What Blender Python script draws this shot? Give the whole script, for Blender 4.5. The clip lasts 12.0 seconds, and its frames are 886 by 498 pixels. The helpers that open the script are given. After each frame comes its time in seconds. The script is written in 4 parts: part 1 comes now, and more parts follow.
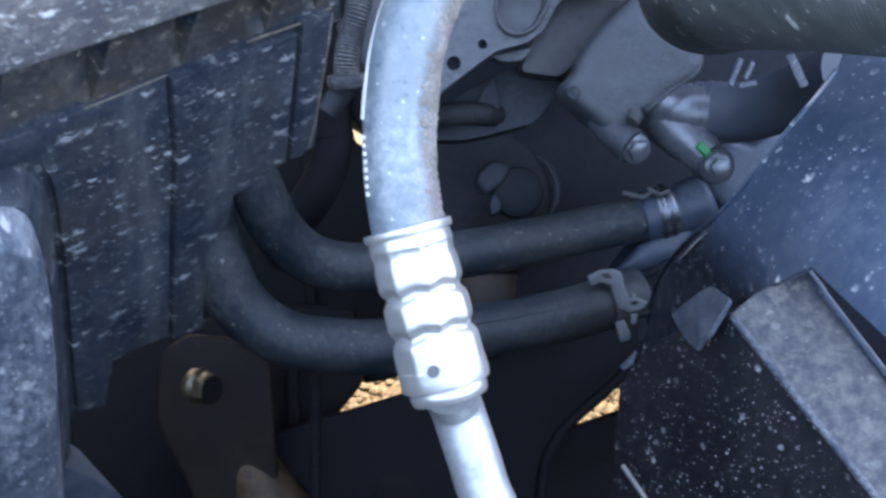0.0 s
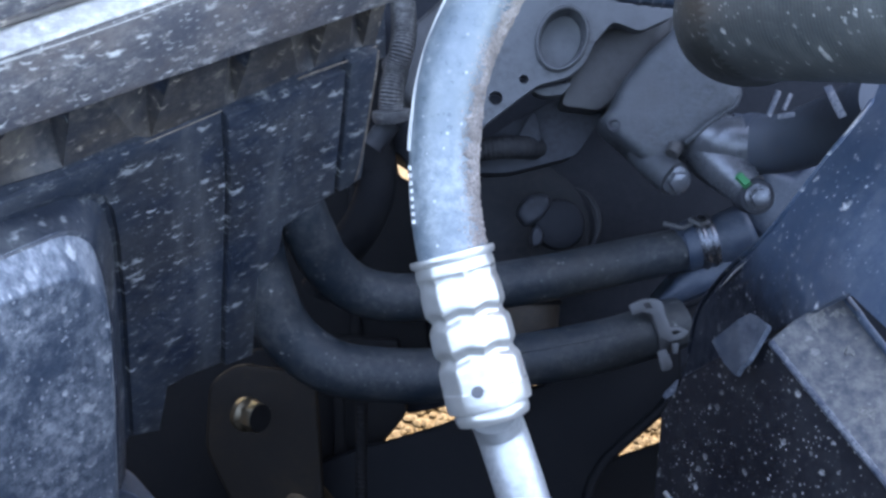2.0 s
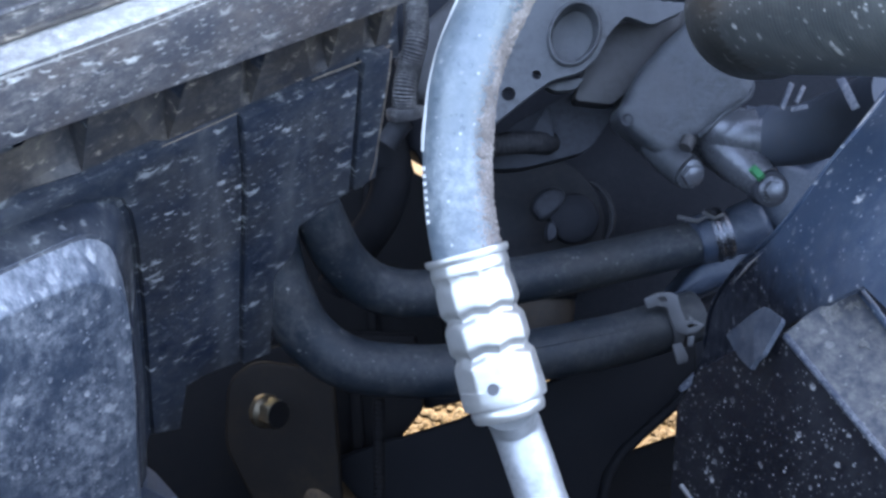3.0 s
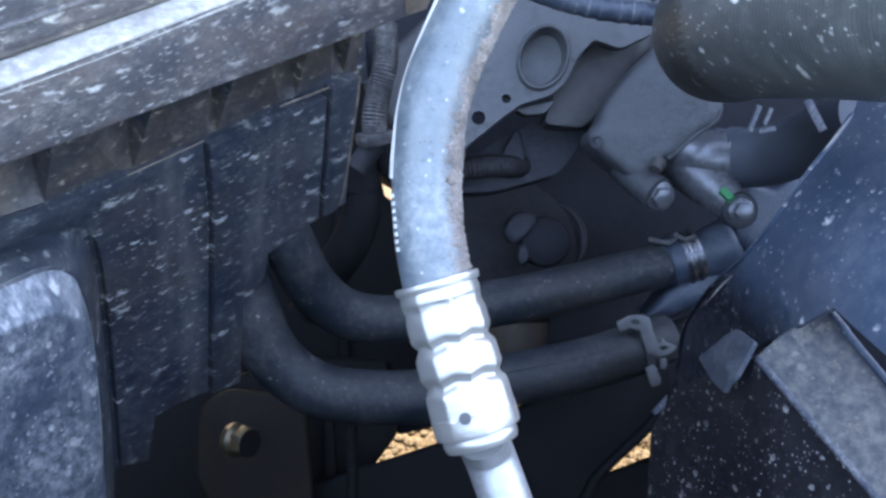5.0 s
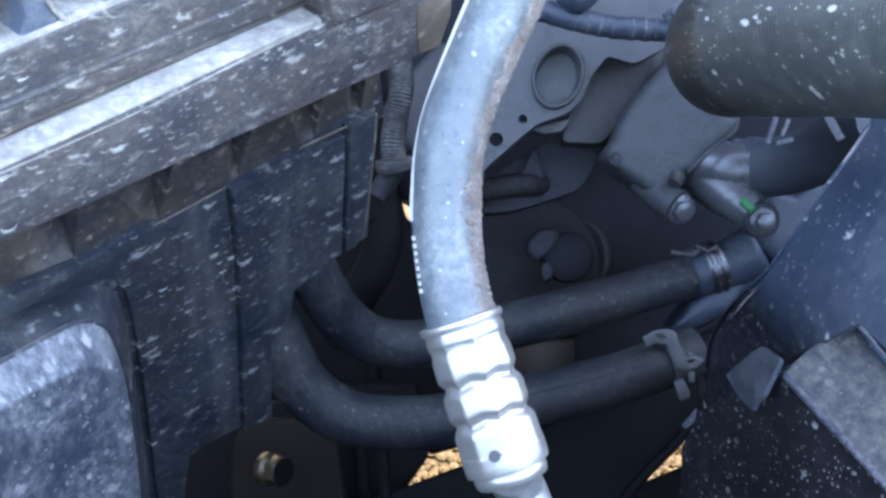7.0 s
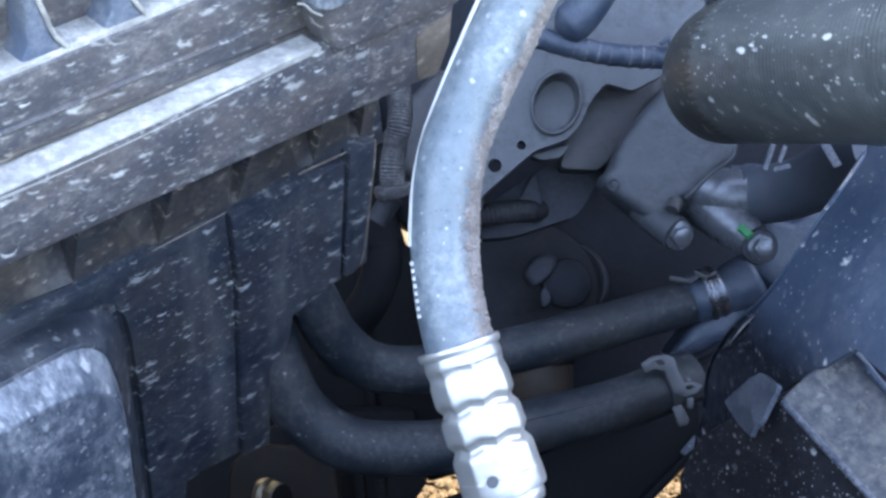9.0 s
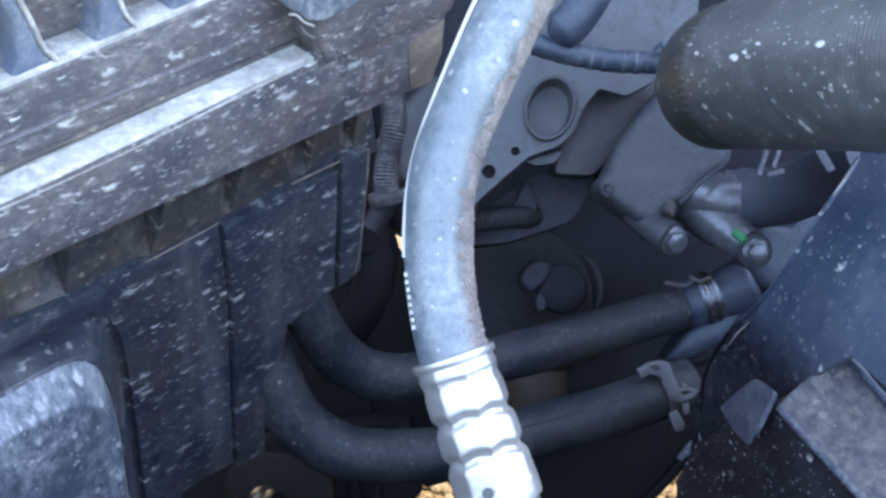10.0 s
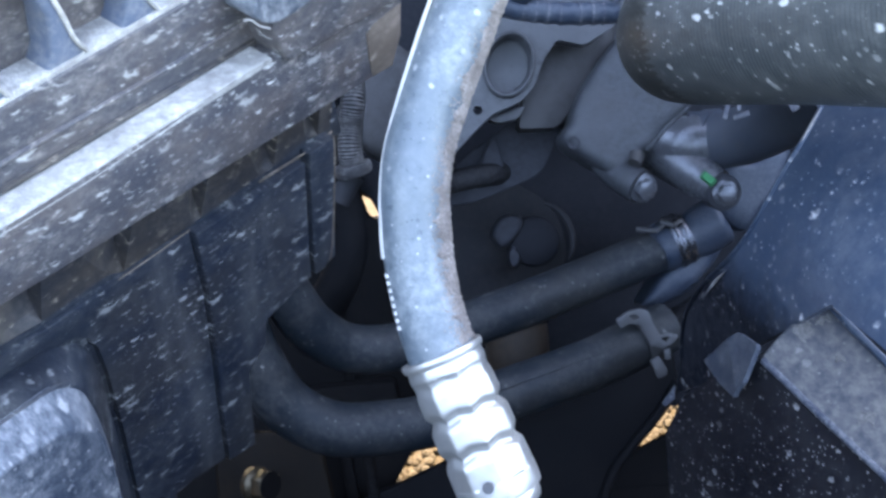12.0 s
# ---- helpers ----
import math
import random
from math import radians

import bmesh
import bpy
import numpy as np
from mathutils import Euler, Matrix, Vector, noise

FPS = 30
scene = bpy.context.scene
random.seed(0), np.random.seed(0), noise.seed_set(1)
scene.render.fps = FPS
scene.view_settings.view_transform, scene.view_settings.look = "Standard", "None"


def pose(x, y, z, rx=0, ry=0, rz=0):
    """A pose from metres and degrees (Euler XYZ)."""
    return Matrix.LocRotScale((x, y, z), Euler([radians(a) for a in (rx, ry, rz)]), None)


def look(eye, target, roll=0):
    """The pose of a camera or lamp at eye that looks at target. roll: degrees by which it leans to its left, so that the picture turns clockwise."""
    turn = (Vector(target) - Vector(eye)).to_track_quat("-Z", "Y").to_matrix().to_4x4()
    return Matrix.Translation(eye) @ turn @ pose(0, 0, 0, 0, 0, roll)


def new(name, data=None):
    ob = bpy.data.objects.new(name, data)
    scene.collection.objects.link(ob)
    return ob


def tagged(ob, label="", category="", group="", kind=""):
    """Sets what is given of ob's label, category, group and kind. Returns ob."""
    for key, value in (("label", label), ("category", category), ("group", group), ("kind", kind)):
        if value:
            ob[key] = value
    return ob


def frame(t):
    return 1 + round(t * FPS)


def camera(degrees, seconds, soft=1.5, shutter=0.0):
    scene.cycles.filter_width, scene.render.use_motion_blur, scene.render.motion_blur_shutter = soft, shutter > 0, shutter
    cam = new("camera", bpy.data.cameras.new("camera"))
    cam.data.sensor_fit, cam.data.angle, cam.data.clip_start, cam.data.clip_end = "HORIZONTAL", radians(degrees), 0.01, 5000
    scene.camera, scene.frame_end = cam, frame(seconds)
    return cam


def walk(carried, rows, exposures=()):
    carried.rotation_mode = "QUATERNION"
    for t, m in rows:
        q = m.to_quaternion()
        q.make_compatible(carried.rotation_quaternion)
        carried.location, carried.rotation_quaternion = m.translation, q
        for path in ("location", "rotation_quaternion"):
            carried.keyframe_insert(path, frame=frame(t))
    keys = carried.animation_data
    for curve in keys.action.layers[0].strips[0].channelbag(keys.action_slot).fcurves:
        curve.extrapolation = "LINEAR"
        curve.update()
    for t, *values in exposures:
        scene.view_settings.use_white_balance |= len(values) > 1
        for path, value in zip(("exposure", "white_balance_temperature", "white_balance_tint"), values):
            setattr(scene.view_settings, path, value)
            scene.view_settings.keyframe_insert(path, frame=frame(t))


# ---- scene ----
cam = camera(45.5, 12.0, soft=2.8, shutter=0.4)
PATH = [
    (0, (0.0286, -0.0148, 0.9580), (0.0845, 0.7781, 0.3511), 7.00),
    (0.2, (0.0298, -0.0164, 0.9523), (0.0990, 0.7781, 0.3489), 8.43),
    (0.3, (0.0290, -0.0201, 0.9528), (0.0924, 0.7693, 0.3422), 8.00),
    (0.5, (0.0289, -0.0222, 0.9520), (0.0915, 0.7599, 0.3320), 8.50),
    (0.7, (0.0299, -0.0213, 0.9505), (0.0965, 0.7657, 0.3370), 8.92),
    (1, (0.0284, -0.0241, 0.9527), (0.0799, 0.7692, 0.3462), 8.09),
    (1.2, (0.0275, -0.0279, 0.9551), (0.0629, 0.7748, 0.3598), 7.43),
    (1.5, (0.0278, -0.0300, 0.9589), (0.0456, 0.7783, 0.3704), 6.10),
    (2, (0.0279, -0.0274, 0.9634), (0.0411, 0.7848, 0.3802), 4.96),
    (2.5, (0.0280, -0.0273, 0.9656), (0.0365, 0.7824, 0.3788), 4.16),
    (3, (0.0280, -0.0293, 0.9673), (0.0272, 0.7785, 0.3779), 3.71),
    (4.8, (0.0289, -0.0257, 0.9668), (0.0546, 0.7940, 0.3945), 4.34),
    (5, (0.0289, -0.0255, 0.9669), (0.0524, 0.7950, 0.3957), 4.07),
    (5.5, (0.0296, -0.0252, 0.9686), (0.0487, 0.7940, 0.3953), 3.44),
    (6, (0.0293, -0.0246, 0.9707), (0.0459, 0.7920, 0.3938), 2.78),
    (6.5, (0.0298, -0.0235, 0.9725), (0.0452, 0.7922, 0.3942), 2.11),
    (7, (0.0293, -0.0230, 0.9785), (0.0296, 0.8009, 0.4117), 0.66),
    (9, (0.0296, -0.0243, 0.9792), (0.0304, 0.8132, 0.4328), 0.77),
    (9.5, (0.0299, -0.0227, 0.9807), (0.0335, 0.8154, 0.4354), 0.53),
    (10, (0.0300, -0.0218, 0.9807), (0.0354, 0.8171, 0.4364), 0.56),
    (10.5, (0.0301, -0.0217, 0.9816), (0.0357, 0.8172, 0.4372), 0.22),
    (11, (0.0308, -0.0208, 0.9835), (0.0366, 0.8152, 0.4347), -0.26),
    (11.2, (0.0304, -0.0213, 0.9815), (0.0399, 0.8031, 0.4156), 0.51),
    (11.3, (0.0293, -0.0203, 0.9800), (0.0409, 0.8033, 0.4129), 0.45),
    (11.5, (0.0274, -0.0177, 0.9891), (0.0426, 0.7919, 0.4023), -1.02),
    (11.7, (0.0263, -0.0071, 0.9963), (0.0553, 0.7780, 0.3775), -3.16),
    (11.8, (0.0259, -0.0051, 0.9945), (0.0701, 0.7857, 0.3841), -3.09),
    (12, (0.0262, -0.0070, 0.9947), (0.0623, 0.7963, 0.4002), -3.04),
]
walk(cam, [(t, look(eye, target, roll)) for t, eye, target, roll in PATH], exposures=[(0, 3.78, 7800, 15), (0.5, 3.75, 7800, 15), (1.5, 3.65, 7800, 15), (12, 3.64, 7800, 15)])

# ---- sky and sun ----
world = bpy.data.worlds.new("world")
scene.world = world
world.use_nodes = True
sky = world.node_tree.nodes.new("ShaderNodeTexSky")
sky.sky_type, sky.sun_disc = "NISHITA", False
SUN_ELEVATION, SUN_AZIMUTH = 52.0, 20.0  # degrees; azimuth from +y towards +x
sky.sun_elevation, sky.sun_rotation = radians(SUN_ELEVATION), radians(SUN_AZIMUTH)
background = world.node_tree.nodes["Background"]
background.inputs["Strength"].default_value = 0.15
world.node_tree.links.new(sky.outputs["Color"], background.inputs["Color"])
sun = new("sun", bpy.data.lights.new("sun", "SUN"))
sun.data.energy, sun.data.angle, sun.data.color = 2.0, radians(0.5), (1.0, 0.93, 0.82)
to_sun = Vector((math.sin(radians(SUN_AZIMUTH)) * math.cos(radians(SUN_ELEVATION)), math.cos(radians(SUN_AZIMUTH)) * math.cos(radians(SUN_ELEVATION)), math.sin(radians(SUN_ELEVATION))))
sun.matrix_world = look(to_sun * 5, (0, 0, 0))


# ---- materials ----
def material(name, base, rough=0.5, metal=0.0, dust=(0.3, 0.29, 0.27), film=0.3, film_scale=14.0, marks=(), grain=0.2, grain_scale=900.0, stretch=(1, 1, 1), streak=0.0, spec=0.5, tone=None, smear=0.0, axes=None, painted_shade=None):
    """A surface with mottled dust, dried drops and fine grain, all in real-world size.
    marks: rows of (drops in a metre, size in a cell, share of cells, crescent 0 to 1, strength)."""
    mat = bpy.data.materials.new(name)
    mat.use_nodes = True
    tree = mat.node_tree
    bsdf = tree.nodes["Principled BSDF"]
    bsdf.inputs["Metallic"].default_value = metal
    bsdf.inputs["Specular IOR Level"].default_value = spec
    geo = tree.nodes.new("ShaderNodeNewGeometry")
    mapping = tree.nodes.new("ShaderNodeMapping")
    mapping.inputs["Scale"].default_value = stretch
    tree.links.new(geo.outputs["Position"], mapping.inputs["Vector"])
    if axes:
        turn = tree.nodes.new("ShaderNodeCombineXYZ")
        for k, axis_dir in enumerate(axes):
            dot = tree.nodes.new("ShaderNodeVectorMath")
            dot.operation = "DOT_PRODUCT"
            dot.inputs[1].default_value = axis_dir
            tree.links.new(geo.outputs["Position"], dot.inputs[0])
            tree.links.new(dot.outputs["Value"], turn.inputs[k])
        tree.links.new(turn.outputs["Vector"], mapping.inputs["Vector"])
    place = mapping.outputs["Vector"]

    def noise_at(scale, detail, rough_=0.6, vector=None):
        n = tree.nodes.new("ShaderNodeTexNoise")
        n.inputs["Scale"].default_value, n.inputs["Detail"].default_value, n.inputs["Roughness"].default_value = scale, detail, rough_
        tree.links.new(vector or place, n.inputs["Vector"])
        return n

    def ramp(socket, low, high):
        r = tree.nodes.new("ShaderNodeMapRange")
        r.interpolation_type = "SMOOTHSTEP"
        r.inputs["From Min"].default_value, r.inputs["From Max"].default_value = low, high
        tree.links.new(socket, r.inputs["Value"])
        return r.outputs["Result"]

    def mixed(fac, a, b):
        m = tree.nodes.new("ShaderNodeMix")
        m.data_type = "RGBA"
        tree.links.new(fac, m.inputs["Factor"])
        for socket, value in ((m.inputs["A"], a), (m.inputs["B"], b)):
            if isinstance(value, tuple):
                socket.default_value = (*value, 1)
            else:
                tree.links.new(value, socket)
        return m.outputs["Result"]

    def maths(op, a, b, c=None):
        m = tree.nodes.new("ShaderNodeMath")
        m.operation = op
        for socket, value in zip(m.inputs, (a, b, c)):
            if isinstance(value, (int, float)):
                socket.default_value = value
            elif value is not None:
                tree.links.new(value, socket)
        return m.outputs[0]

    def vector(op, a, b):
        m = tree.nodes.new("ShaderNodeVectorMath")
        m.operation = op
        for socket, value in zip(m.inputs, (a, b)):
            if isinstance(value, tuple):
                socket.default_value = value
            else:
                tree.links.new(value, socket)
        return m

    big = noise_at(film_scale, 6, 0.65)
    small = noise_at(film_scale * 8, 5, 0.72)
    cloud = maths("MULTIPLY", ramp(big.outputs["Fac"], 0.3, 0.72), ramp(small.outputs["Fac"], 0.28, 0.72))
    colour = mixed(maths("MULTIPLY", cloud, film), base, dust)
    if tone:
        shade, amount, size_of = tone
        colour = mixed(maths("MULTIPLY", ramp(noise_at(size_of, 5, 0.6).outputs["Fac"], 0.42, 0.66), amount), colour, shade)
    if smear:
        colour = mixed(maths("MULTIPLY", ramp(noise_at(170, 8, 0.75).outputs["Fac"], 0.53, 0.74), smear), colour, dust)
    if painted_shade:
        axis_dir, start, stop, shade = painted_shade  # painted shade: colour fades to near-black low down, with a ragged soft border
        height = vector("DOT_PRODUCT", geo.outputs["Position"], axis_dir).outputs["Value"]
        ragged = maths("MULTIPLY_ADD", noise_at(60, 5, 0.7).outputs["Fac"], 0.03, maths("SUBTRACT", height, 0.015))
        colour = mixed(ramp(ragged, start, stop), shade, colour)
    warp = noise_at(340, 4)
    cluster = maths("MULTIPLY_ADD", ramp(noise_at(24, 3).outputs["Fac"], 0.36, 0.62), 0.4, 0.6)
    for count, size, share, crescent, strength in marks:
        shift = vector("MULTIPLY", vector("SUBTRACT", warp.outputs["Color"], (0.5, 0.5, 0.5)).outputs[0], (1.5 * size / count,) * 3)
        spot = vector("ADD", place, shift.outputs[0]).outputs[0]
        cells = tree.nodes.new("ShaderNodeTexVoronoi")
        cells.inputs["Scale"].default_value = count
        tree.links.new(spot, cells.inputs["Vector"])
        pick = tree.nodes.new("ShaderNodeSeparateColor")
        tree.links.new(cells.outputs["Color"], pick.inputs["Color"])
        radius = maths("MULTIPLY_ADD", pick.outputs["Red"], size * 0.7, size * 0.3)
        off = vector("MULTIPLY", vector("SUBTRACT", spot, cells.outputs["Position"]).outputs[0], (count,) * 3).outputs[0]
        inside = ramp(maths("SUBTRACT", radius, vector("LENGTH", off, off).outputs["Value"]), 0.0, size * 0.45)
        if crescent:
            lean = tree.nodes.new("ShaderNodeVectorMath")
            lean.operation = "SCALE"
            tree.links.new(vector("SUBTRACT", cells.outputs["Color"], (0.5, -0.35, 0.5) if axes else (0.5, 0.5, -0.35)).outputs[0], lean.inputs[0])
            tree.links.new(maths("MULTIPLY", radius, 0.65), lean.inputs["Scale"])
            moved = vector("SUBTRACT", off, lean.outputs[0]).outputs[0]
            hollow = ramp(maths("SUBTRACT", maths("MULTIPLY", radius, 1.0), vector("LENGTH", moved, moved).outputs["Value"]), -size * 0.08, size * 0.12)
            inside = maths("MULTIPLY", inside, maths("SUBTRACT", 1.0, maths("MULTIPLY", hollow, crescent)))
        chosen = ramp(pick.outputs["Green"], 1.0 - share - 0.05, 1.0 - share + 0.05)
        faint = maths("MULTIPLY_ADD", pick.outputs["Blue"], 0.6, 0.4)
        mask = maths("MULTIPLY", maths("MULTIPLY", inside, chosen), maths("MULTIPLY", maths("MULTIPLY", faint, cluster), strength))
        colour = mixed(mask, colour, tuple(min(0.75, 2.0 * c) for c in dust))
    if streak:
        lines = noise_at(55, 5, 0.6, vector("MULTIPLY", place, (1.0, 0.08, 1.0) if axes else (1.0, 1.0, 0.08)).outputs[0])
        colour = mixed(maths("MULTIPLY", ramp(lines.outputs["Fac"], 0.5, 0.75), streak), colour, dust)
    tree.links.new(colour, bsdf.inputs["Base Color"])
    tree.links.new(maths("MULTIPLY_ADD", cloud, 0.3, rough), bsdf.inputs["Roughness"])
    bump = tree.nodes.new("ShaderNodeBump")
    bump.inputs["Strength"].default_value, bump.inputs["Distance"].default_value = grain, 0.0006
    fine = noise_at(grain_scale, 4)
    tree.links.new(maths("MULTIPLY_ADD", small.outputs["Fac"], 1.5, fine.outputs["Fac"]), bump.inputs["Height"])
    tree.links.new(bump.outputs["Normal"], bsdf.inputs["Normal"])
    return mat


SHROUD_AXES = ((0.6635, 0.7461, 0.0548), (0.0970, -0.1585, 0.9826), (0.7418, -0.6466, -0.1775))  # along the shroud, up it and out of it
SPLASH_AXES = ((0.8337, -0.3298, -0.4429), (0.5520, 0.4753, 0.6851), (-0.0154, -0.8157, 0.5783))  # along the splashes on the duct, across them and out
PLASTIC = material("dusty_black_plastic", (0.0118, 0.0205, 0.037), 0.4, dust=(0.24, 0.247, 0.245), film=0.26, film_scale=34, marks=((85, 0.36, 0.55, 1.0, 0.85), (125, 0.4, 0.75, 1.0, 0.85), (190, 0.42, 0.75, 1.0, 0.8), (300, 0.4, 0.6, 1.0, 0.65), (500, 0.32, 0.5, 0.5, 0.35)), stretch=(0.72, 1.1, 0.5), streak=0.22, tone=((0.045, 0.042, 0.04), 0.5, 16), smear=0.45, axes=SHROUD_AXES)
RAIL = material("dust_coated_plastic", (0.062, 0.064, 0.077), 0.46, dust=(0.43, 0.39, 0.36), film=0.42, film_scale=50, marks=((85, 0.36, 0.6, 1.0, 0.8), (125, 0.4, 0.8, 1.0, 0.85), (190, 0.42, 0.85, 1.0, 0.85), (280, 0.42, 0.8, 1.0, 0.75), (480, 0.36, 0.6, 0.5, 0.4)), stretch=(0.66, 1.1, 0.5), grain=0.4, tone=((0.115, 0.095, 0.09), 0.6, 60), smear=0.8, axes=SHROUD_AXES)
BOSS = material("dust_caked_black_plastic", (0.047, 0.066, 0.094), 0.46, dust=(0.405, 0.425, 0.455), film=0.75, film_scale=30, marks=((80, 0.36, 0.5, 0.8, 0.6), (130, 0.4, 0.55, 0.7, 0.55), (220, 0.4, 0.5, 0.3, 0.5), (380, 0.36, 0.4, 0.0, 0.4)), grain=0.35, stretch=(1.1, 0.7, 0.5), streak=0.3, smear=0.45, axes=SHROUD_AXES)
PIPE = material("blue_black_plastic_pipe", (0.026, 0.041, 0.066), 0.4, dust=(0.19, 0.2, 0.215), film=0.35, film_scale=60)
# Blue sky sheen on the gussets is put into the base colour.
GUSSET = material("sky_sheen_blue_plastic", (0.1, 0.135, 0.2), 0.3, dust=(0.4, 0.4, 0.4), film=0.5, film_scale=60, smear=0.4)
BROWN = material("brown_dust_on_plastic", (0.022, 0.026, 0.035), 0.45, dust=(0.23, 0.195, 0.16), film=0.5, film_scale=45, marks=((75, 0.34, 0.6, 1.0, 1.0), (110, 0.4, 0.8, 1.0, 1.0), (180, 0.42, 0.75, 1.0, 1.0), (300, 0.4, 0.6, 0.8, 0.9)), stretch=(0.66, 1.1, 0.5), streak=0.25, tone=((0.06, 0.047, 0.036), 0.6, 30), smear=0.5, axes=SHROUD_AXES)
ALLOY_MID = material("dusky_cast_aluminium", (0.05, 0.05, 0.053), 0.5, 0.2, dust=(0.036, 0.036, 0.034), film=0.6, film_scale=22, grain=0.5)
# Bluish deep shade is put into the engine block's colour.
ENGINE = material("shade_black_engine_iron", (0.011, 0.013, 0.018), 0.65, dust=(0.034, 0.035, 0.04), film=0.8, film_scale=26, grain=0.6, spec=0.25)
BROWN_STEEL = material("brown_bolt_steel", (0.16, 0.13, 0.09), 0.3, 0.8, dust=(0.06, 0.044, 0.028), film=0.6, film_scale=120)
TAB = material("dusty_blue_sheet_metal", (0.03, 0.04, 0.064), 0.5, dust=(0.27, 0.275, 0.285), film=0.9, film_scale=60, smear=0.5)
TAB_DUST = material("mottled_pale_dust", (0.034, 0.048, 0.072), 0.45, dust=(0.21, 0.22, 0.235), film=0.7, film_scale=90, smear=0.6, grain=0.6)
CANISTER = material("dusty_brown_can_paint", (0.04, 0.03, 0.023), 0.5, dust=(0.09, 0.068, 0.05), film=0.8, film_scale=30)
LEDGE = material("dust_and_highlight_pale", (0.39, 0.385, 0.37), 0.6, dust=(0.76, 0.745, 0.715), film=1.0, film_scale=55, grain=0.8, tone=((0.24, 0.235, 0.23), 0.75, 130))
# The wing's rolled lower corner gets its shade painted in as near-black.
PANEL = material("dark_blue_sheet_metal", (0.042, 0.072, 0.119), 0.3, dust=(0.42, 0.435, 0.455), film=0.18, film_scale=14, marks=((75, 0.28, 0.4, 0.6, 0.9), (115, 0.32, 0.5, 0.7, 0.9), (190, 0.34, 0.45, 0.7, 0.8), (340, 0.32, 0.45, 0.2, 0.65)), grain=0.12, smear=0.12, painted_shade=((0.3616, 0.2904, 0.8859), 0.750, 0.788, (0.009, 0.012, 0.02)))
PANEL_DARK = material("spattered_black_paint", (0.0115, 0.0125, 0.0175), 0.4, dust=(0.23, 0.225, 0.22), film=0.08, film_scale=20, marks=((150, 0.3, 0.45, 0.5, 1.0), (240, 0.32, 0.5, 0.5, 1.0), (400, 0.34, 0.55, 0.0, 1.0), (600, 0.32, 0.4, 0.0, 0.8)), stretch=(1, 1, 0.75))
SHELF = material("muddy_dust_on_metal", (0.045, 0.052, 0.065), 0.6, dust=(0.22, 0.208, 0.192), film=0.9, film_scale=19, marks=((45, 0.4, 0.35, 0.8, 0.5), (120, 0.4, 0.35, 0.5, 0.55), (300, 0.36, 0.4, 0.0, 0.4)), grain=0.6, smear=0.5)
TOP_RUBBER = material("shaded_hose_rubber", (0.042, 0.054, 0.075), 0.5, dust=(0.08, 0.083, 0.092), film=0.6, film_scale=24)
MUD = material("pale_dried_mud", (0.1, 0.098, 0.098), 0.9, dust=(0.38, 0.365, 0.34), film=0.9, film_scale=120, grain=1.0, grain_scale=500)
RUBBER = material("matt_black_rubber", (0.0075, 0.0134, 0.02), 0.46, dust=(0.16, 0.155, 0.145), film=0.28, film_scale=30, marks=((75, 0.22, 0.6, 0.8, 0.9), (130, 0.24, 0.5, 0.8, 0.85), (260, 0.24, 0.25, 0.5, 0.6)), tone=((0.03, 0.028, 0.024), 0.35, 16), smear=0.3, spec=0.35)
DUCT = material("ribbed_black_rubber", (0.056, 0.064, 0.067), 0.36, dust=(0.34, 0.34, 0.33), film=0.22, film_scale=18, marks=((105, 0.27, 0.3, 0.0, 1.0), (160, 0.27, 0.55, 0.3, 1.0), (240, 0.26, 0.65, 0.5, 0.95), (380, 0.26, 0.6, 0.0, 0.7)), stretch=(0.42, 1.5, 0.8), smear=0.15, axes=SPLASH_AXES)
# Darker copy of DUCT: shade towards the bend put into the colour.
DUCT_SHADE = material("shade_darkened_duct_rubber", (0.03, 0.032, 0.03), 0.42, dust=(0.34, 0.34, 0.33), film=0.15, film_scale=18, marks=((105, 0.27, 0.3, 0.0, 1.0), (160, 0.27, 0.55, 0.3, 1.0), (240, 0.26, 0.65, 0.5, 0.95), (380, 0.26, 0.6, 0.0, 0.7)), stretch=(0.42, 1.5, 0.8), smear=0.15, axes=SPLASH_AXES)
CONDUIT = material("dusty_conduit_plastic", (0.03, 0.03, 0.033), 0.5, dust=(0.27, 0.26, 0.25), film=0.8, film_scale=50)
# CONDUIT darkened for the heater hose: its shade is in the colour.
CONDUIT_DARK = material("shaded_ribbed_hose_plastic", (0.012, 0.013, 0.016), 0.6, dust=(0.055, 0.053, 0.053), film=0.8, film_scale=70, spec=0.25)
HOSE = material("dusty_grey_hose_rubber", (0.1, 0.132, 0.158), 0.27, dust=(0.46, 0.5, 0.51), film=0.5, spec=0.9, film_scale=34, marks=((200, 0.34, 0.2, 0.0, 0.8), (420, 0.32, 0.3, 0.0, 0.6)), grain=0.3, smear=0.12)
CRUST = material("beige_dust_crust", (0.2, 0.17, 0.155), 0.85, dust=(0.5, 0.445, 0.415), film=1.0, film_scale=130, grain=1.0, grain_scale=500, smear=0.4)
END_DUST = material("brown_dust_on_rail_end", (0.125, 0.098, 0.08), 0.55, dust=(0.4, 0.33, 0.275), film=0.75, film_scale=40, marks=((100, 0.3, 0.5, 1.0, 0.8), (200, 0.3, 0.5, 0.6, 0.7)), streak=0.35, smear=0.4, stretch=(0.66, 1.1, 0.5), axes=SHROUD_AXES)
ALLOY = material("cast_aluminium", (0.093, 0.1, 0.109), 0.45, 0.2, dust=(0.05, 0.049, 0.051), film=0.8, film_scale=22, grain=0.55, streak=0.15, tone=((0.066, 0.07, 0.079), 0.5, 16), smear=0.15)
